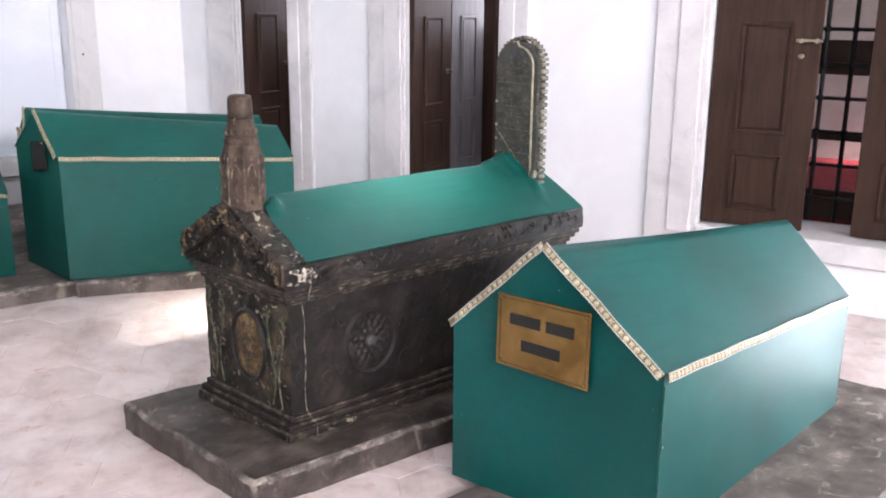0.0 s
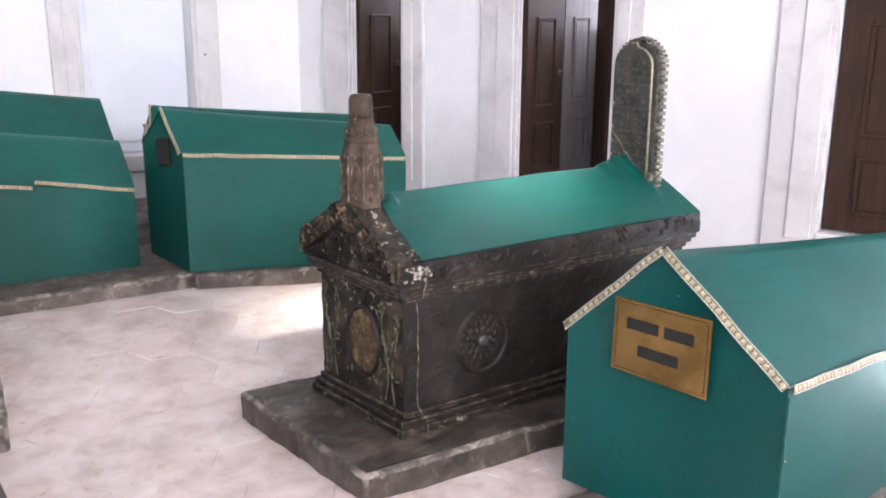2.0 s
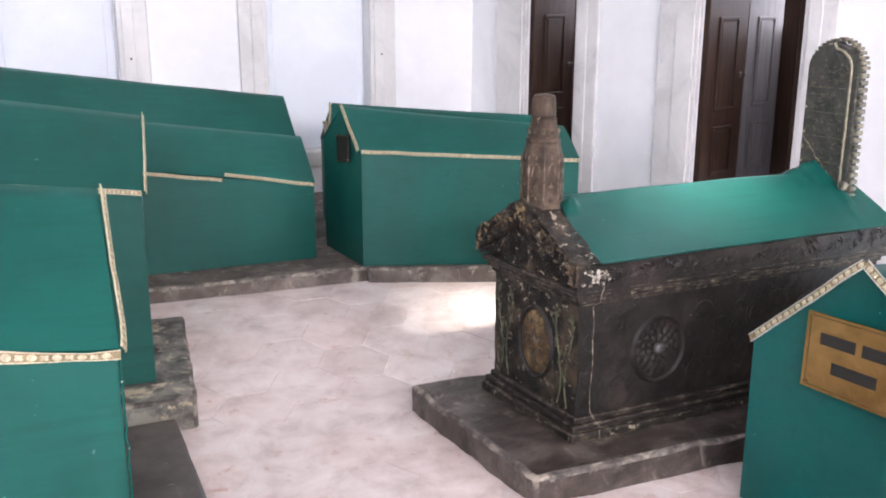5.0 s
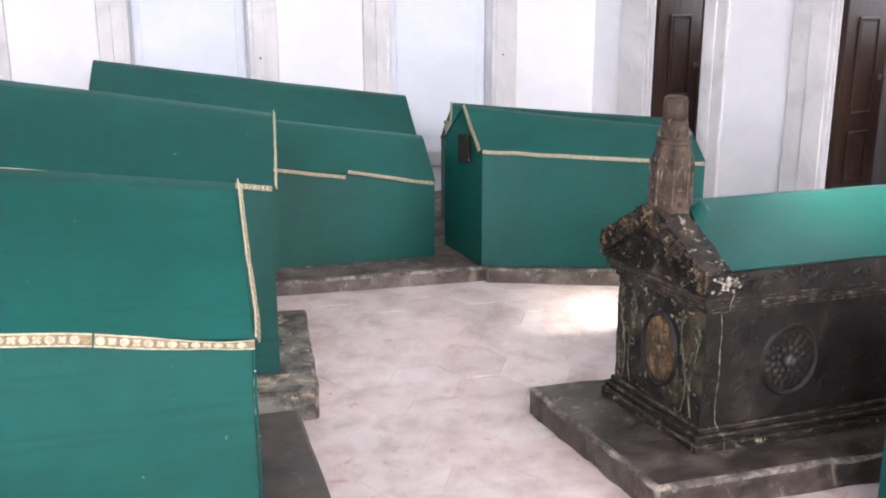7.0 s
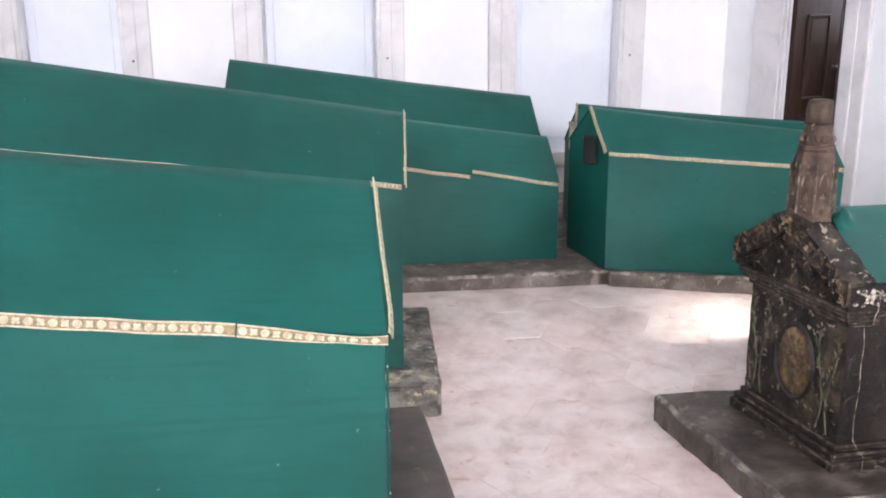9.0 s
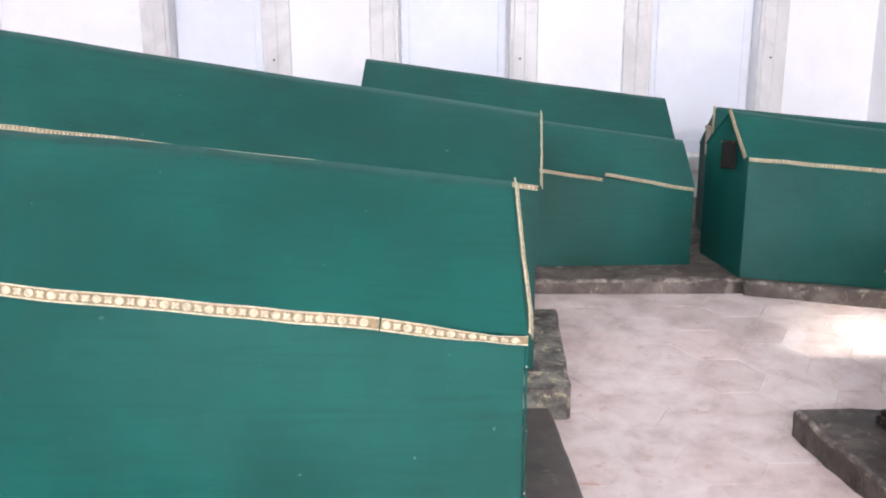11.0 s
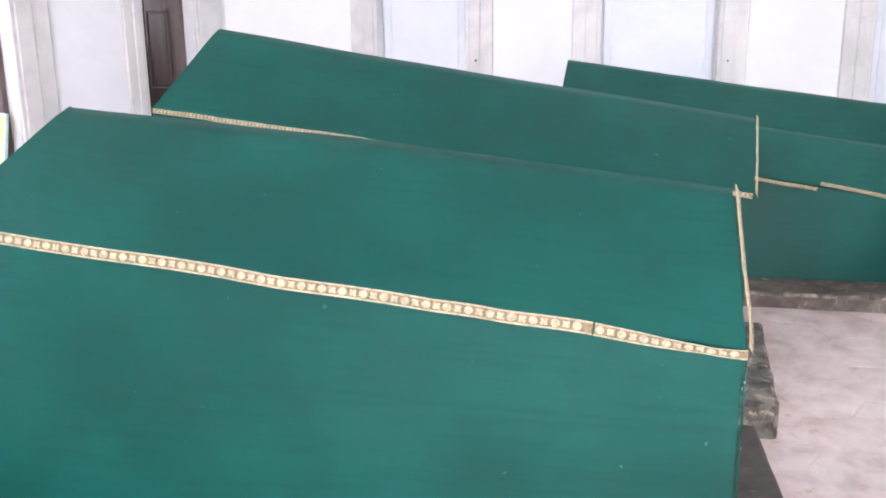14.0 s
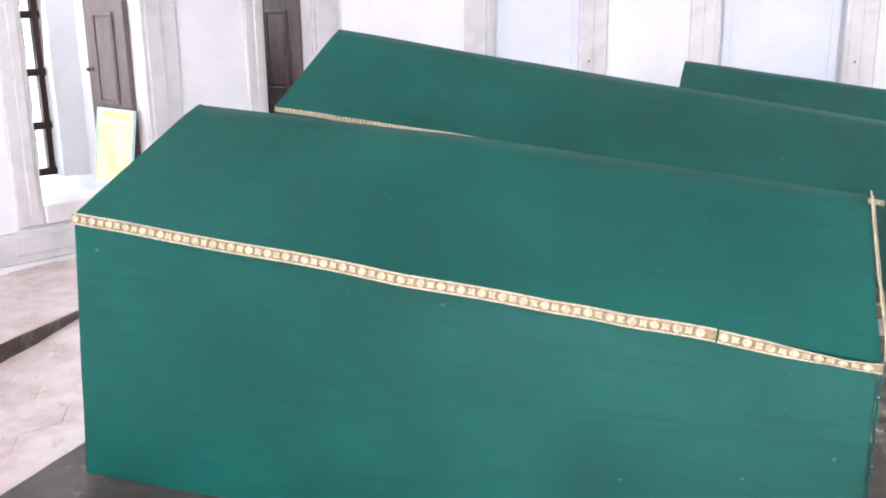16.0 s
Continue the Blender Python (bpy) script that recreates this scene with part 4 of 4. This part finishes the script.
def eight(profile, material, name, sides=8, rough=0.0015, flat=1.0, label=""):
    bm = bmesh.new()
    turned(bm, profile, sides, flat=flat)
    bmesh.ops.rotate(bm, verts=bm.verts, matrix=Matrix.Rotation(math.pi / 8, 3, "Z"), cent=(0, 0, 0))
    es = [e for e in bm.edges]
    bmesh.ops.subdivide_edges(bm, edges=es, cuts=2, use_grid_fill=True)
    for v in bm.verts:
        v.co += noise.noise_vector(v.co * 25 + Vector((5, 1, 2))) * rough * 1.6
    return part(name, bm, material, hs, label)


eight([(0.080, 0), (0.081, 0.12), (0.080, 0.265), (0.076, 0.280), (0.064, 0.318)], M_HEAD, "shaft", flat=0.96, rough=0.0012)
eight([(0.064, 0.316), (0.066, 0.324), (0.064, 0.333), (0.059, 0.337)], M_HEAD, "ring_moulding", 16, 0.0008)
eight([(0.057, 0.336), (0.060, 0.347), (0.056, 0.352), (0.057, 0.362), (0.052, 0.370)], M_HEAD, "collar", 16, 0.0012)
eight([(0.051, 0.369), (0.048, 0.398), (0.0475, 0.402)], M_HEAD, "neck", 16, 0.0008)
cap = eight([(0.0465, 0.402), (0.0455, 0.440), (0.0445, 0.468), (0.041, 0.477), (0.032, 0.482), (0.01, 0.4835)], M_HEAD, "cap", 16, 0.0008)
smooth(cap)
bm = bmesh.new()
for k in range(14):
    # zigzag of small upright leaves round the collar
    a = k * math.tau / 14
    c = Vector((0.056 * math.cos(a), 0.056 * math.sin(a), 0.356))
    e = Vector((-math.sin(a), math.cos(a), 0))
    d = Vector((math.cos(a), math.sin(a), 0))
    top = bm.verts.new(c + d * 0.008)
    rim = [bm.verts.new(c + e * x * 0.011 + Vector((0, 0, y * 0.013))) for x, y in ((-1, -1), (1, -1), (0.35, 0.4), (0, 1.2), (-0.35, 0.4))]
    for j in range(5):
        bm.faces.new((rim[j], rim[(j + 1) % 5], top))
part("leaf_collar", bm, M_PALE_HEAD, hs)
for k in range(8):
    # worn corner ribs, and a carved arch with leaves on each face of the shaft
    a = k * math.tau / 8
    mid_a = a + math.pi / 8
    bm = bmesh.new()
    c0 = Vector((0.0805 * math.cos(mid_a), 0.0775 * math.sin(mid_a), 0.01))
    c1 = Vector((0.0785 * math.cos(mid_a), 0.0755 * math.sin(mid_a), 0.275))
    for i in range(6):
        p, q = c0.lerp(c1, i / 6), c0.lerp(c1, (i + 1) / 6)
        tube(bm, p, q, 0.0042 + 0.001 * math.sin(i * 2.3 + k), 6)
    part("rib", bm, M_PALE_HEAD, hs)
    d, e = Vector((math.cos(a), 0.96 * math.sin(a), 0)), Vector((-math.sin(a), math.cos(a), 0))
    bm = bmesh.new()
    arch_pts = [d * 0.0755 + e * 0.017 * math.cos(t * math.pi) + Vector((0, 0, 0.205 + 0.045 * math.sin(t * math.pi) ** 1.4)) for t in (0, 0.15, 0.3, 0.42, 0.5, 0.58, 0.7, 0.85, 1)]
    for p, q in zip(arch_pts, arch_pts[1:]):
        tube(bm, p, q, 0.003, 5)
    for s_, h in ((0.016, 0.17), (0.014, 0.125), (0.016, 0.08), (0.013, 0.04), (0.013, 0.268)):
        c = d * (0.0745 if h < 0.26 else 0.070) + Vector((0, 0, h))
        top = bm.verts.new(c + d * 0.007)
        rim = [bm.verts.new(c + e * x * s_ + Vector((0, 0, y * s_ * 1.25))) for x, y in ((0, 1), (0.35, 0.2), (0.8, 0.1), (0.5, -0.8), (-0.5, -0.8), (-0.8, 0.1), (-0.35, 0.2))]
        for j in range(7):
            bm.faces.new((rim[j], rim[(j + 1) % 7], top))
    part("leaf_carving", bm, M_PALE_HEAD, hs)

hs.scale = (0.91, 0.91, 0.985)
# footstone: tall arched slate with gilt moulding and scalloped back edge
FS = thing("footstone", *(S_O + SKEW @ Vector((1.34, 0.24, LAP - 0.14))), 5, "tall arched black inscribed footstone with gilt moulding and scalloped edge", "footstone")
HW, HH, HT = 0.117, 0.555, 0.672


def arch(half, shoulder, top, n=12):
    pts = [(-half, 0.0), (-half, shoulder)]
    for k in range(1, n):
        a = k / n
        pts.append((-half * math.cos(a * math.pi / 2), shoulder + (top - shoulder - 0.02) * math.sin(a * math.pi / 2)))
    pts += [(-0.012, top - 0.018), (0, top)]
    return pts + [(-x, z) for x, z in reversed(pts[:-1])]


prof = arch(HW, HH, HT)
bm = bmesh.new()
fr_ = [bm.verts.new((-0.02, y, z)) for y, z in prof]
bk_ = [bm.verts.new((0.03, y, z)) for y, z in prof]
bm.faces.new(fr_), bm.faces.new(bk_[::-1])
for k in range(len(prof)):
    j = (k + 1) % len(prof)
    bm.faces.new((fr_[k], fr_[j], bk_[j], bk_[k]))
part("slab", bm, M_SLATE, FS, "black slate with worn raised lettering")
bm = bmesh.new()
inner = [p for p in arch(HW - 0.026, HH, HT - 0.016)]
for (y0, z0), (y1, z1) in zip(inner, inner[1:]):
    if y0 <= 0.001 and y1 <= 0.001:
        tube(bm, (-0.022, -y0, z0), (-0.022, -y1, z1), 0.0055, 6)
bm.transform(Matrix.Diagonal((1, -1, 1, 1)))
part("moulding", bm, M_GILT, FS, "bright gilt moulding")
bm = bmesh.new()
for k in range(18):
    z, y = 0.06 + k * 0.0275, -HW - 0.007
    box(bm, -0.010, 0.034, y - 0.008, y + 0.008, z, z + 0.018, bevel=0.004)
for k in range(9):
    a = (k + 0.5) / 9 * math.pi / 2
    y, z = -(HW + 0.008) * math.cos(a), HH + (HT - HH) * math.sin(a)
    box(bm, -0.010, 0.034, y - 0.008, y + 0.008, z - 0.007, z + 0.007, bevel=0.003)
    box(bm, -0.010, 0.026, -y - 0.008, -y + 0.004, z - 0.009, z + 0.003, bevel=0.003)
part("scalloped_edge", bm, M_SCALLOP, FS, "tarnished gilt scalloped edge")
rnd = random.Random(21)
for row in range(5):
    bm = bmesh.new()
    z = 0.10 + row * 0.098
    for _ in range(44):
        c = Vector((-0.021, rnd.uniform(-HW + 0.03, HW - 0.02), z + rnd.uniform(0, 0.075)))
        a = rnd.uniform(-0.8, 0.8)
        L = rnd.uniform(0.006, 0.02)
        d = Vector((0, math.cos(a), math.sin(a))) * L
        e = Vector((0, -math.sin(a), math.cos(a))) * 0.0028
        vs = [bm.verts.new(c + d + Vector((-0.002, 0, 0))), bm.verts.new(c + e), bm.verts.new(c - d + Vector((-0.002, 0, 0))), bm.verts.new(c - e)]
        bm.faces.new(vs)
    part("worn_lettering", bm, M_CARVE, FS)
    bm = boxes((-0.024, -0.02, -HW + 0.025, HW - 0.012, z - 0.012, z - 0.007))
    part("line_ridge", bm, M_CARVE, FS)
bm = bmesh.new()
prev = None
for k in range(14):
    y = HW - 0.005 - k * 0.0155
    z = 0.285 - k * 0.0155 + noise.noise(Vector((k * 0.7, 1, 2))) * 0.012
    row = [bm.verts.new((-0.0235, y, z - 0.0022)), bm.verts.new((-0.0235, y, z + 0.0022))]
    if prev:
        bm.faces.new((prev[0], prev[1], row[1], row[0]))
    prev = row
part("crack_filling", bm, M_GOLDT, FS, "pale mended crack")
for y, z in ((HW - 0.008, 0.40), (HW - 0.008, 0.30), (HW - 0.008, 0.24), (HW - 0.008, 0.18), (-HW + 0.03, 0.28), (-HW + 0.03, 0.18), (-HW + 0.02, 0.10)):
    bm = bmesh.new()
    turned(bm, [(0.006, 0), (0.006, 0.004), (0.003, 0.006)], 8)
    bm.transform(Matrix.Translation((-0.021, y, z)) @ Matrix.Rotation(-math.pi / 2, 4, "Y"))
    part("stud", bm, M_GILT, FS)
bm = boxes((-0.035, 0.0, -HW - 0.004, -HW + 0.022, 0.09, 0.128), bevel=0.006)
part("clamp", bm, M_SCALLOP, FS, "gilt metal clamp")

# ---- shutters and doors ----
def shutter(m, width, height, sill, label, material=M_WOOD, lock=True, group="wooden window shutters"):
    """A panelled leaf in its own axes: x along its width from the hinge, front face at +y."""
    ob = new("shutter")
    ob.matrix_world = m @ Matrix.Translation((0, 0, sill))
    tagged(ob, label, "shutter", group)
    part("leaf", boxes((0, width, -0.02, 0.02, 0.01, height), bevel=0.003), material, ob)
    rail = width * 0.25
    edges = [0.10, 0.42, 0.52, 1.11, 1.23, height - 0.12]
    for z0, z1 in zip(edges[::2], edges[1::2]):
        bm = bmesh.new()
        for x0, x1, a, b in ((rail, width - rail, z0, z0 + 0.02), (rail, width - rail, z1 - 0.02, z1), (rail, rail + 0.02, z0 + 0.02, z1 - 0.02), (width - rail - 0.02, width - rail, z0 + 0.02, z1 - 0.02)):
            box(bm, x0, x1, 0.02, 0.031, a, b, bevel=0.004)
        pn = part("panel_moulding", bm, material, ob)
        part("panel", boxes((rail + 0.03, width - rail - 0.03, 0.02, 0.027, z0 + 0.03, z1 - 0.03), bevel=0.005), material, pn)
    if lock:
        bm = bmesh.new()
        turned(bm, [(0.020, 0), (0.020, 0.003), (0.014, 0.006)], 14)
        bm.transform(pose(width - 0.05, 0.02, 0.74, -90, 0, 0))
        lk = part("rosette_plate", bm, M_IRON, ob, "small worn round metal plate")
        bm = bmesh.new()
        turned(bm, [(0.006, 0), (0.006, 0.018), (0.013, 0.024), (0.013, 0.034), (0.006, 0.040)], 12)
        bm.transform(pose(width - 0.05, 0.022, 0.74, -90, 0, 0))
        part("knob", bm, M_IRON, lk)
    return ob


def on_reveal(wm, s, depth0=0.0):
    """Axes of a leaf folded back on the far reveal: its x runs into the recess, its face looks along the wall."""
    return wm @ Matrix.Translation((s, -depth0, 0)) @ Matrix(((0, 1, 0, 0), (-1, 0, 0, 0), (0, 0, 1, 0), (0, 0, 0, 1)))


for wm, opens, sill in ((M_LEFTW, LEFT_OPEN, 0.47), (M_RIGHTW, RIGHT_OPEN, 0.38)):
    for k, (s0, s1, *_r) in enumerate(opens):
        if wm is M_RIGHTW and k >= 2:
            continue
        # west leaves take the lightened wood, their daylight put into the colour
        shutter(on_reveal(wm, s0 + 0.022, 0.10 if wm is M_LEFTW else 0.012), 0.50 if wm is M_LEFTW else 0.46, HIGH - sill - 0.02, sill, *(("greyish brown panelled wooden shutter folded open in the window recess, daylight put in its tone", M_WOOD_W) if wm is M_LEFTW else ("dark brown panelled wooden shutter folded open in the window recess", M_WOOD)))
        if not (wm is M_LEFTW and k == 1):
            shutter(on_reveal(wm, s0 + 0.022, 0.63 if wm is M_LEFTW else 0.48), 0.33 if wm is M_LEFTW else 0.45, HIGH - sill - 0.02, sill, "narrow grey wooden shutter leaf folded back in the recess", M_WOOD_G, False)
            # added dark sheet closing the recess behind the lamp
            ob = mesh("window_backing", boxes((s0, s1, -0.99, -0.965, sill, HIGH)), M_WOOD)
            ob.matrix_world = wm
            tagged(ob, "dark wooden sheet added to close the back of the window recess", "window", kind="structure")
            ob = mesh("shutter_edge", boxes((s1 - 0.05, s1 - 0.002, -0.62, -0.02, sill, HIGH - 0.02), bevel=0.004), M_WOOD)
            ob.matrix_world = wm
            tagged(ob, "dark brown wooden shutter folded open on the near reveal", "shutter")
# double door of the east wall, standing ajar
d0, d1, dsill, *_r = RIGHT_OPEN[2]
shutter(M_RIGHTW @ Matrix.Translation((d0 + 0.01, -0.06, 0)) @ Matrix.Rotation(radians(-4), 4, "Z"), 0.535, HIGH - dsill - 0.02, dsill, "dark brown panelled door leaf standing ajar", lock=False, group="double door leaves")
shutter(M_RIGHTW @ Matrix.Translation((d1 - 0.01, -0.10, 0)) @ Matrix.Rotation(radians(4), 4, "Z") @ Matrix.Diagonal((-1, 1, 1, 1)), 0.455, HIGH - dsill - 0.02, dsill, "dark brown panelled door leaf standing ajar", lock=False, group="double door leaves")
bm = bmesh.new()
tube(bm, (4.43, -0.03, 1.40), (4.56, -0.02, 1.40), 0.008)
tube(bm, (4.455, -0.05, 1.398), (4.455, -0.012, 1.398), 0.012)
tube(bm, (4.53, -0.06, 1.398), (4.53, -0.012, 1.398), 0.012)
turned(bm, [(0.010, 0), (0.017, 0.008), (0.017, 0.018), (0.006, 0.024)], 12, (4.46, -0.03, 1.31))
latch = mesh("door_latch", bm, M_GILT)
latch.matrix_world = M_RIGHTW
tagged(latch, "small brass slide latch on the wooden door", "latch")
gr = new("iron_grille")
gr.matrix_world = M_RIGHTW
tagged(gr, "black wrought iron window grille behind the doors", "grille")
for k in range(8):
    x = 4.2 + k * 0.145
    bm = bmesh.new()
    tube(bm, (x, -0.55, 0.36), (x, -0.55, HIGH), 0.013, 8)
    part("upright", bm, M_BLACK, gr)
for k in range(11):
    z = 0.50 + k * 0.19
    bm = bmesh.new()
    tube(bm, (d0, -0.55, z), (d1, -0.55, z), 0.010, 8)
    for j in range(8):
        turned(bm, [(0.012, -0.018), (0.022, -0.008), (0.022, 0.008), (0.012, 0.018)], 8, (4.2 + j * 0.145, -0.55, z))
    part("crossbar", bm, M_BLACK, gr)
for z in (0.37, 0.83, 1.20):
    ob = mesh("window_rail", boxes((d0, d1, -0.62, -0.575, z, z + (0.19 if z > 1 else 0.05 if z > 0.5 else 0.17)), bevel=0.004), M_WOOD)
    ob.matrix_world = M_RIGHTW
    tagged(ob, "dark wooden rail of the window behind the grille", "rail", kind="structure")
ob = mesh("passage_floor", boxes((2.6, 7.0, -4.0, -1.0, -0.02, 0.34)), M_CARPET)
ob.matrix_world = M_RIGHTW
tagged(ob, "red carpeted floor of the space beyond the grille", "carpet", kind="structure")
# out-of-view cover that keeps skylight off the carpet and wall below
ob = mesh("passage_light_cover", boxes((2.4, 7.2, -4.2, -1.0, 3.0, 3.2)), M_PLASTER)
ob.matrix_world = M_RIGHTW
tagged(ob, "unseen cover added over the space beyond the grille to darken it", "roof", kind="structure")
ob = mesh("passage_wall", boxes((2.6, 7.0, -4.2, -3.2, 0.34, 3.0)), M_MARBLE)
ob.matrix_world = M_RIGHTW
tagged(ob, "pale wall beyond the grille", "wall", kind="structure")

# west window: iron-framed panes with a pale picture leaning in the recess
w0, w1, wsill, *_r = LEFT_OPEN[1]
win = new("window_1")
win.matrix_world = M_LEFTW
tagged(win, "dark iron framed window with small leaded panes", "window", kind="structure")
ob = mesh("window_reveal", boxes((w0, w0 + 0.2, -0.98, -0.8, wsill, HIGH)), M_PLASTER)
ob.matrix_world = M_LEFTW
tagged(ob, "white plastered inner reveal beside the window", "wall", kind="structure")
for x in (w0 + 0.235, w0 + 0.45, w1 - 0.03):
    part("mullion", boxes((x - 0.022, x + 0.022, -0.93, -0.88, wsill + 0.02, HIGH), bevel=0.004), M_WOOD, win)
for z in (wsill + 0.04, wsill + 0.36, wsill + 0.72, wsill + 1.10, wsill + 1.5):
    part("glazing_bar", boxes((w0 + 0.2, w1, -0.925, -0.885, z - 0.025, z + 0.025), bevel=0.004), M_WOOD, win)
for k in range(4):
    for j in range(2):
        bm = bmesh.new()
        x0 = w0 + 0.26 + j * 0.22
        z0 = wsill + 0.08 + k * 0.36
        for a in (0.06, 0.12):
            tube(bm, (x0 + a, -0.905, z0), (x0 + a, -0.905, z0 + 0.27), 0.003, 5)
        for b in (0.09, 0.18):
            tube(bm, (x0, -0.905, z0 + b), (x0 + 0.19, -0.905, z0 + b), 0.003, 5)
        part("leading", bm, M_BLACK, win)
pic = new("framed_picture")
pic.matrix_world = M_LEFTW @ Matrix.Translation((w0 + 0.14, -0.02, wsill)) @ Matrix.Rotation(radians(-90), 4, "Z") @ Matrix.Rotation(radians(9), 4, "X")
tagged(pic, "yellowish card in a pale green frame leaning on the shutter", "picture")
PW, PH = 0.46, 0.50
part("card", boxes((0.015, PW - 0.015, -0.004, 0.008, 0.015, PH - 0.015)), M_YELLOW, pic)
for x0, x1, z0, z1 in ((0, PW, 0, 0.015), (0, PW, PH - 0.015, PH), (0, 0.015, 0.015, PH - 0.015), (PW - 0.015, PW, 0.015, PH - 0.015)):
    part("frame_strip", boxes((x0, x1, -0.008, 0.014, z0, z1), bevel=0.002), M_PALEFRAME, pic)
part("title_band", boxes((0.05, PW - 0.05, 0.008, 0.0095, PH - 0.09, PH - 0.07)), M_PALEFRAME, pic)
# marble apron below the west window
ob = mesh("apron_panel", boxes((w0 - 0.2, w1 + 0.3, 0.0, 0.028, 0.14, 0.33), (w0 - 0.12, w1 + 0.2, 0.028, 0.04, 0.19, 0.29), bevel=0.006), M_MARBLE)
ob.matrix_world = M_LEFTW
tagged(ob, "moulded marble panel below the window", "panel", kind="structure")

# stitched seams with small pale tacks on two upright cloth edges
def seam(owner, p, q, seed):
    o = owner.location
    p, q = Vector(p) - o, Vector(q) - o
    bm = bmesh.new()
    n = 22
    pts = [p.lerp(q, k / n) + Vector((noise.noise(Vector((k * 0.9, seed, 0))) * 0.007, noise.noise(Vector((k * 0.9, 4, seed))) * 0.004, 0)) for k in range(n + 1)]
    for a, b in zip(pts, pts[1:]):
        tube(bm, a, b, 0.0035, 5)
    part("seam", bm, M_FELT, owner)
    for k in range(2, n, 6):
        bm = bmesh.new()
        turned(bm, [(0.002, -0.002), (0.003, 0), (0.002, 0.003)], 6, pts[k] + Vector((0, -0.006, 0)))
        part("tack", bm, M_CHIP, owner)


seam(tomb_a, (1.978, 1.478, 0.04), (1.978, 1.478, 0.55), 1)
seam(tomb_n, (-0.024, 2.326, 0.07), (-0.024, 2.326, 0.73), 2)
# small dark pins left in the marble jambs
for x, y, z in ((0.40, 6.812, 1.20), (2.19, 6.812, 1.20), (-1.34, 6.812, 1.20)):
    bm = bmesh.new()
    turned(bm, [(0.006, 0), (0.008, 0.008), (0.005, 0.018)], 8)
    bm.transform(pose(x, y, z, 90, 0, 0))
    tagged(mesh("wall_pin", bm, M_BRASS_D), "small dark metal pin in the marble jamb", "pin", "jamb pins")

# ---- floor tiles ----
R_T = 0.168


def floor_height(y):
    f = min(1, max(0, (y - 3.3) / 1.35))
    return 0.105 * f * f * (3 - 2 * f)


def slope_at(y):
    return math.degrees(math.atan((floor_height(y + 0.05) - floor_height(y - 0.05)) / 0.1))


bm = bmesh.new()
top = [bm.verts.new(((R_T - 0.0046) * math.cos(k * math.pi / 3), (R_T - 0.0046) * math.sin(k * math.pi / 3), 0)) for k in range(6)]
rim = [bm.verts.new(((R_T - 0.0004) * math.cos(k * math.pi / 3), (R_T - 0.0004) * math.sin(k * math.pi / 3), -0.0013)) for k in range(6)]
low = [bm.verts.new(((R_T - 0.0004) * math.cos(k * math.pi / 3), (R_T - 0.0004) * math.sin(k * math.pi / 3), -0.05)) for k in range(6)]
bm.faces.new(top)
for a, b in ((top, rim), (rim, low)):
    for k in range(6):
        bm.faces.new((b[k], b[(k + 1) % 6], a[(k + 1) % 6], a[k]))
tile_mesh = bpy.data.meshes.new("tile")
bm.to_mesh(tile_mesh), bm.free()
tile_mesh.materials.append(M_FLOOR)
floor_ob = bpy.data.objects["floor"]
rnd = random.Random(5)
verts, faces = [], []
DXT, DYT = 1.5 * R_T, math.sqrt(3) * R_T
for i in range(-24, 24):
    for j in range(-2, 24):
        x, y = i * DXT, j * DYT + (i % 2) * DYT / 2
        z = floor_height(y) + rnd.uniform(-0.0012, 0.0012)
        if y > 6.7 or y < -0.4:
            continue
        near = (0.05 < x < 2.3 and 1.9 < y < 4.95) or (-4.0 < x < -2.3 and 1.9 < y < 4.2)
        tilt = (rnd.uniform(-0.25, 0.25), rnd.uniform(-0.25, 0.25))
        if near:
            ob = new("tile", tile_mesh)
            ob.parent = floor_ob
            ob.matrix_world = pose(x, y, z, tilt[0] + slope_at(y), tilt[1], 0) @ pose(0, 0, 0, 0, 0, 60 * rnd.randrange(6))
        else:
            n0 = len(verts)
            m_ = pose(x, y, z, tilt[0] + slope_at(y), tilt[1], 0)
            verts += [tuple(m_ @ v.co) for v in tile_mesh.vertices]
            faces += [tuple(n0 + q for q in p.vertices) for p in tile_mesh.polygons]
me = bpy.data.meshes.new("floor_tiles")
me.from_pydata(verts, [], faces)
me.materials.append(M_FLOOR)
ft = new("floor_tiles", me)
tagged(ft, "pale hexagonal marble tiles farther off on the floor", "tiles", kind="stuff")

# bright daylight haze outside the west window
m_sky, _n, _p = mat("bright_daylight")
_p.inputs["Base Color"].default_value = (0.8, 0.85, 0.9, 1)
_p.inputs["Emission Color"].default_value = (0.88, 0.96, 1.0, 1)
_p.inputs["Emission Strength"].default_value = 0.5
bd = mesh("backdrop", boxes((0.2, 4.6, -2.6, -2.55, -0.4, 3.2)), m_sky)
bd.matrix_world = M_LEFTW
tagged(bd, "bright hazy daylight outside the window", "backdrop", kind="structure")
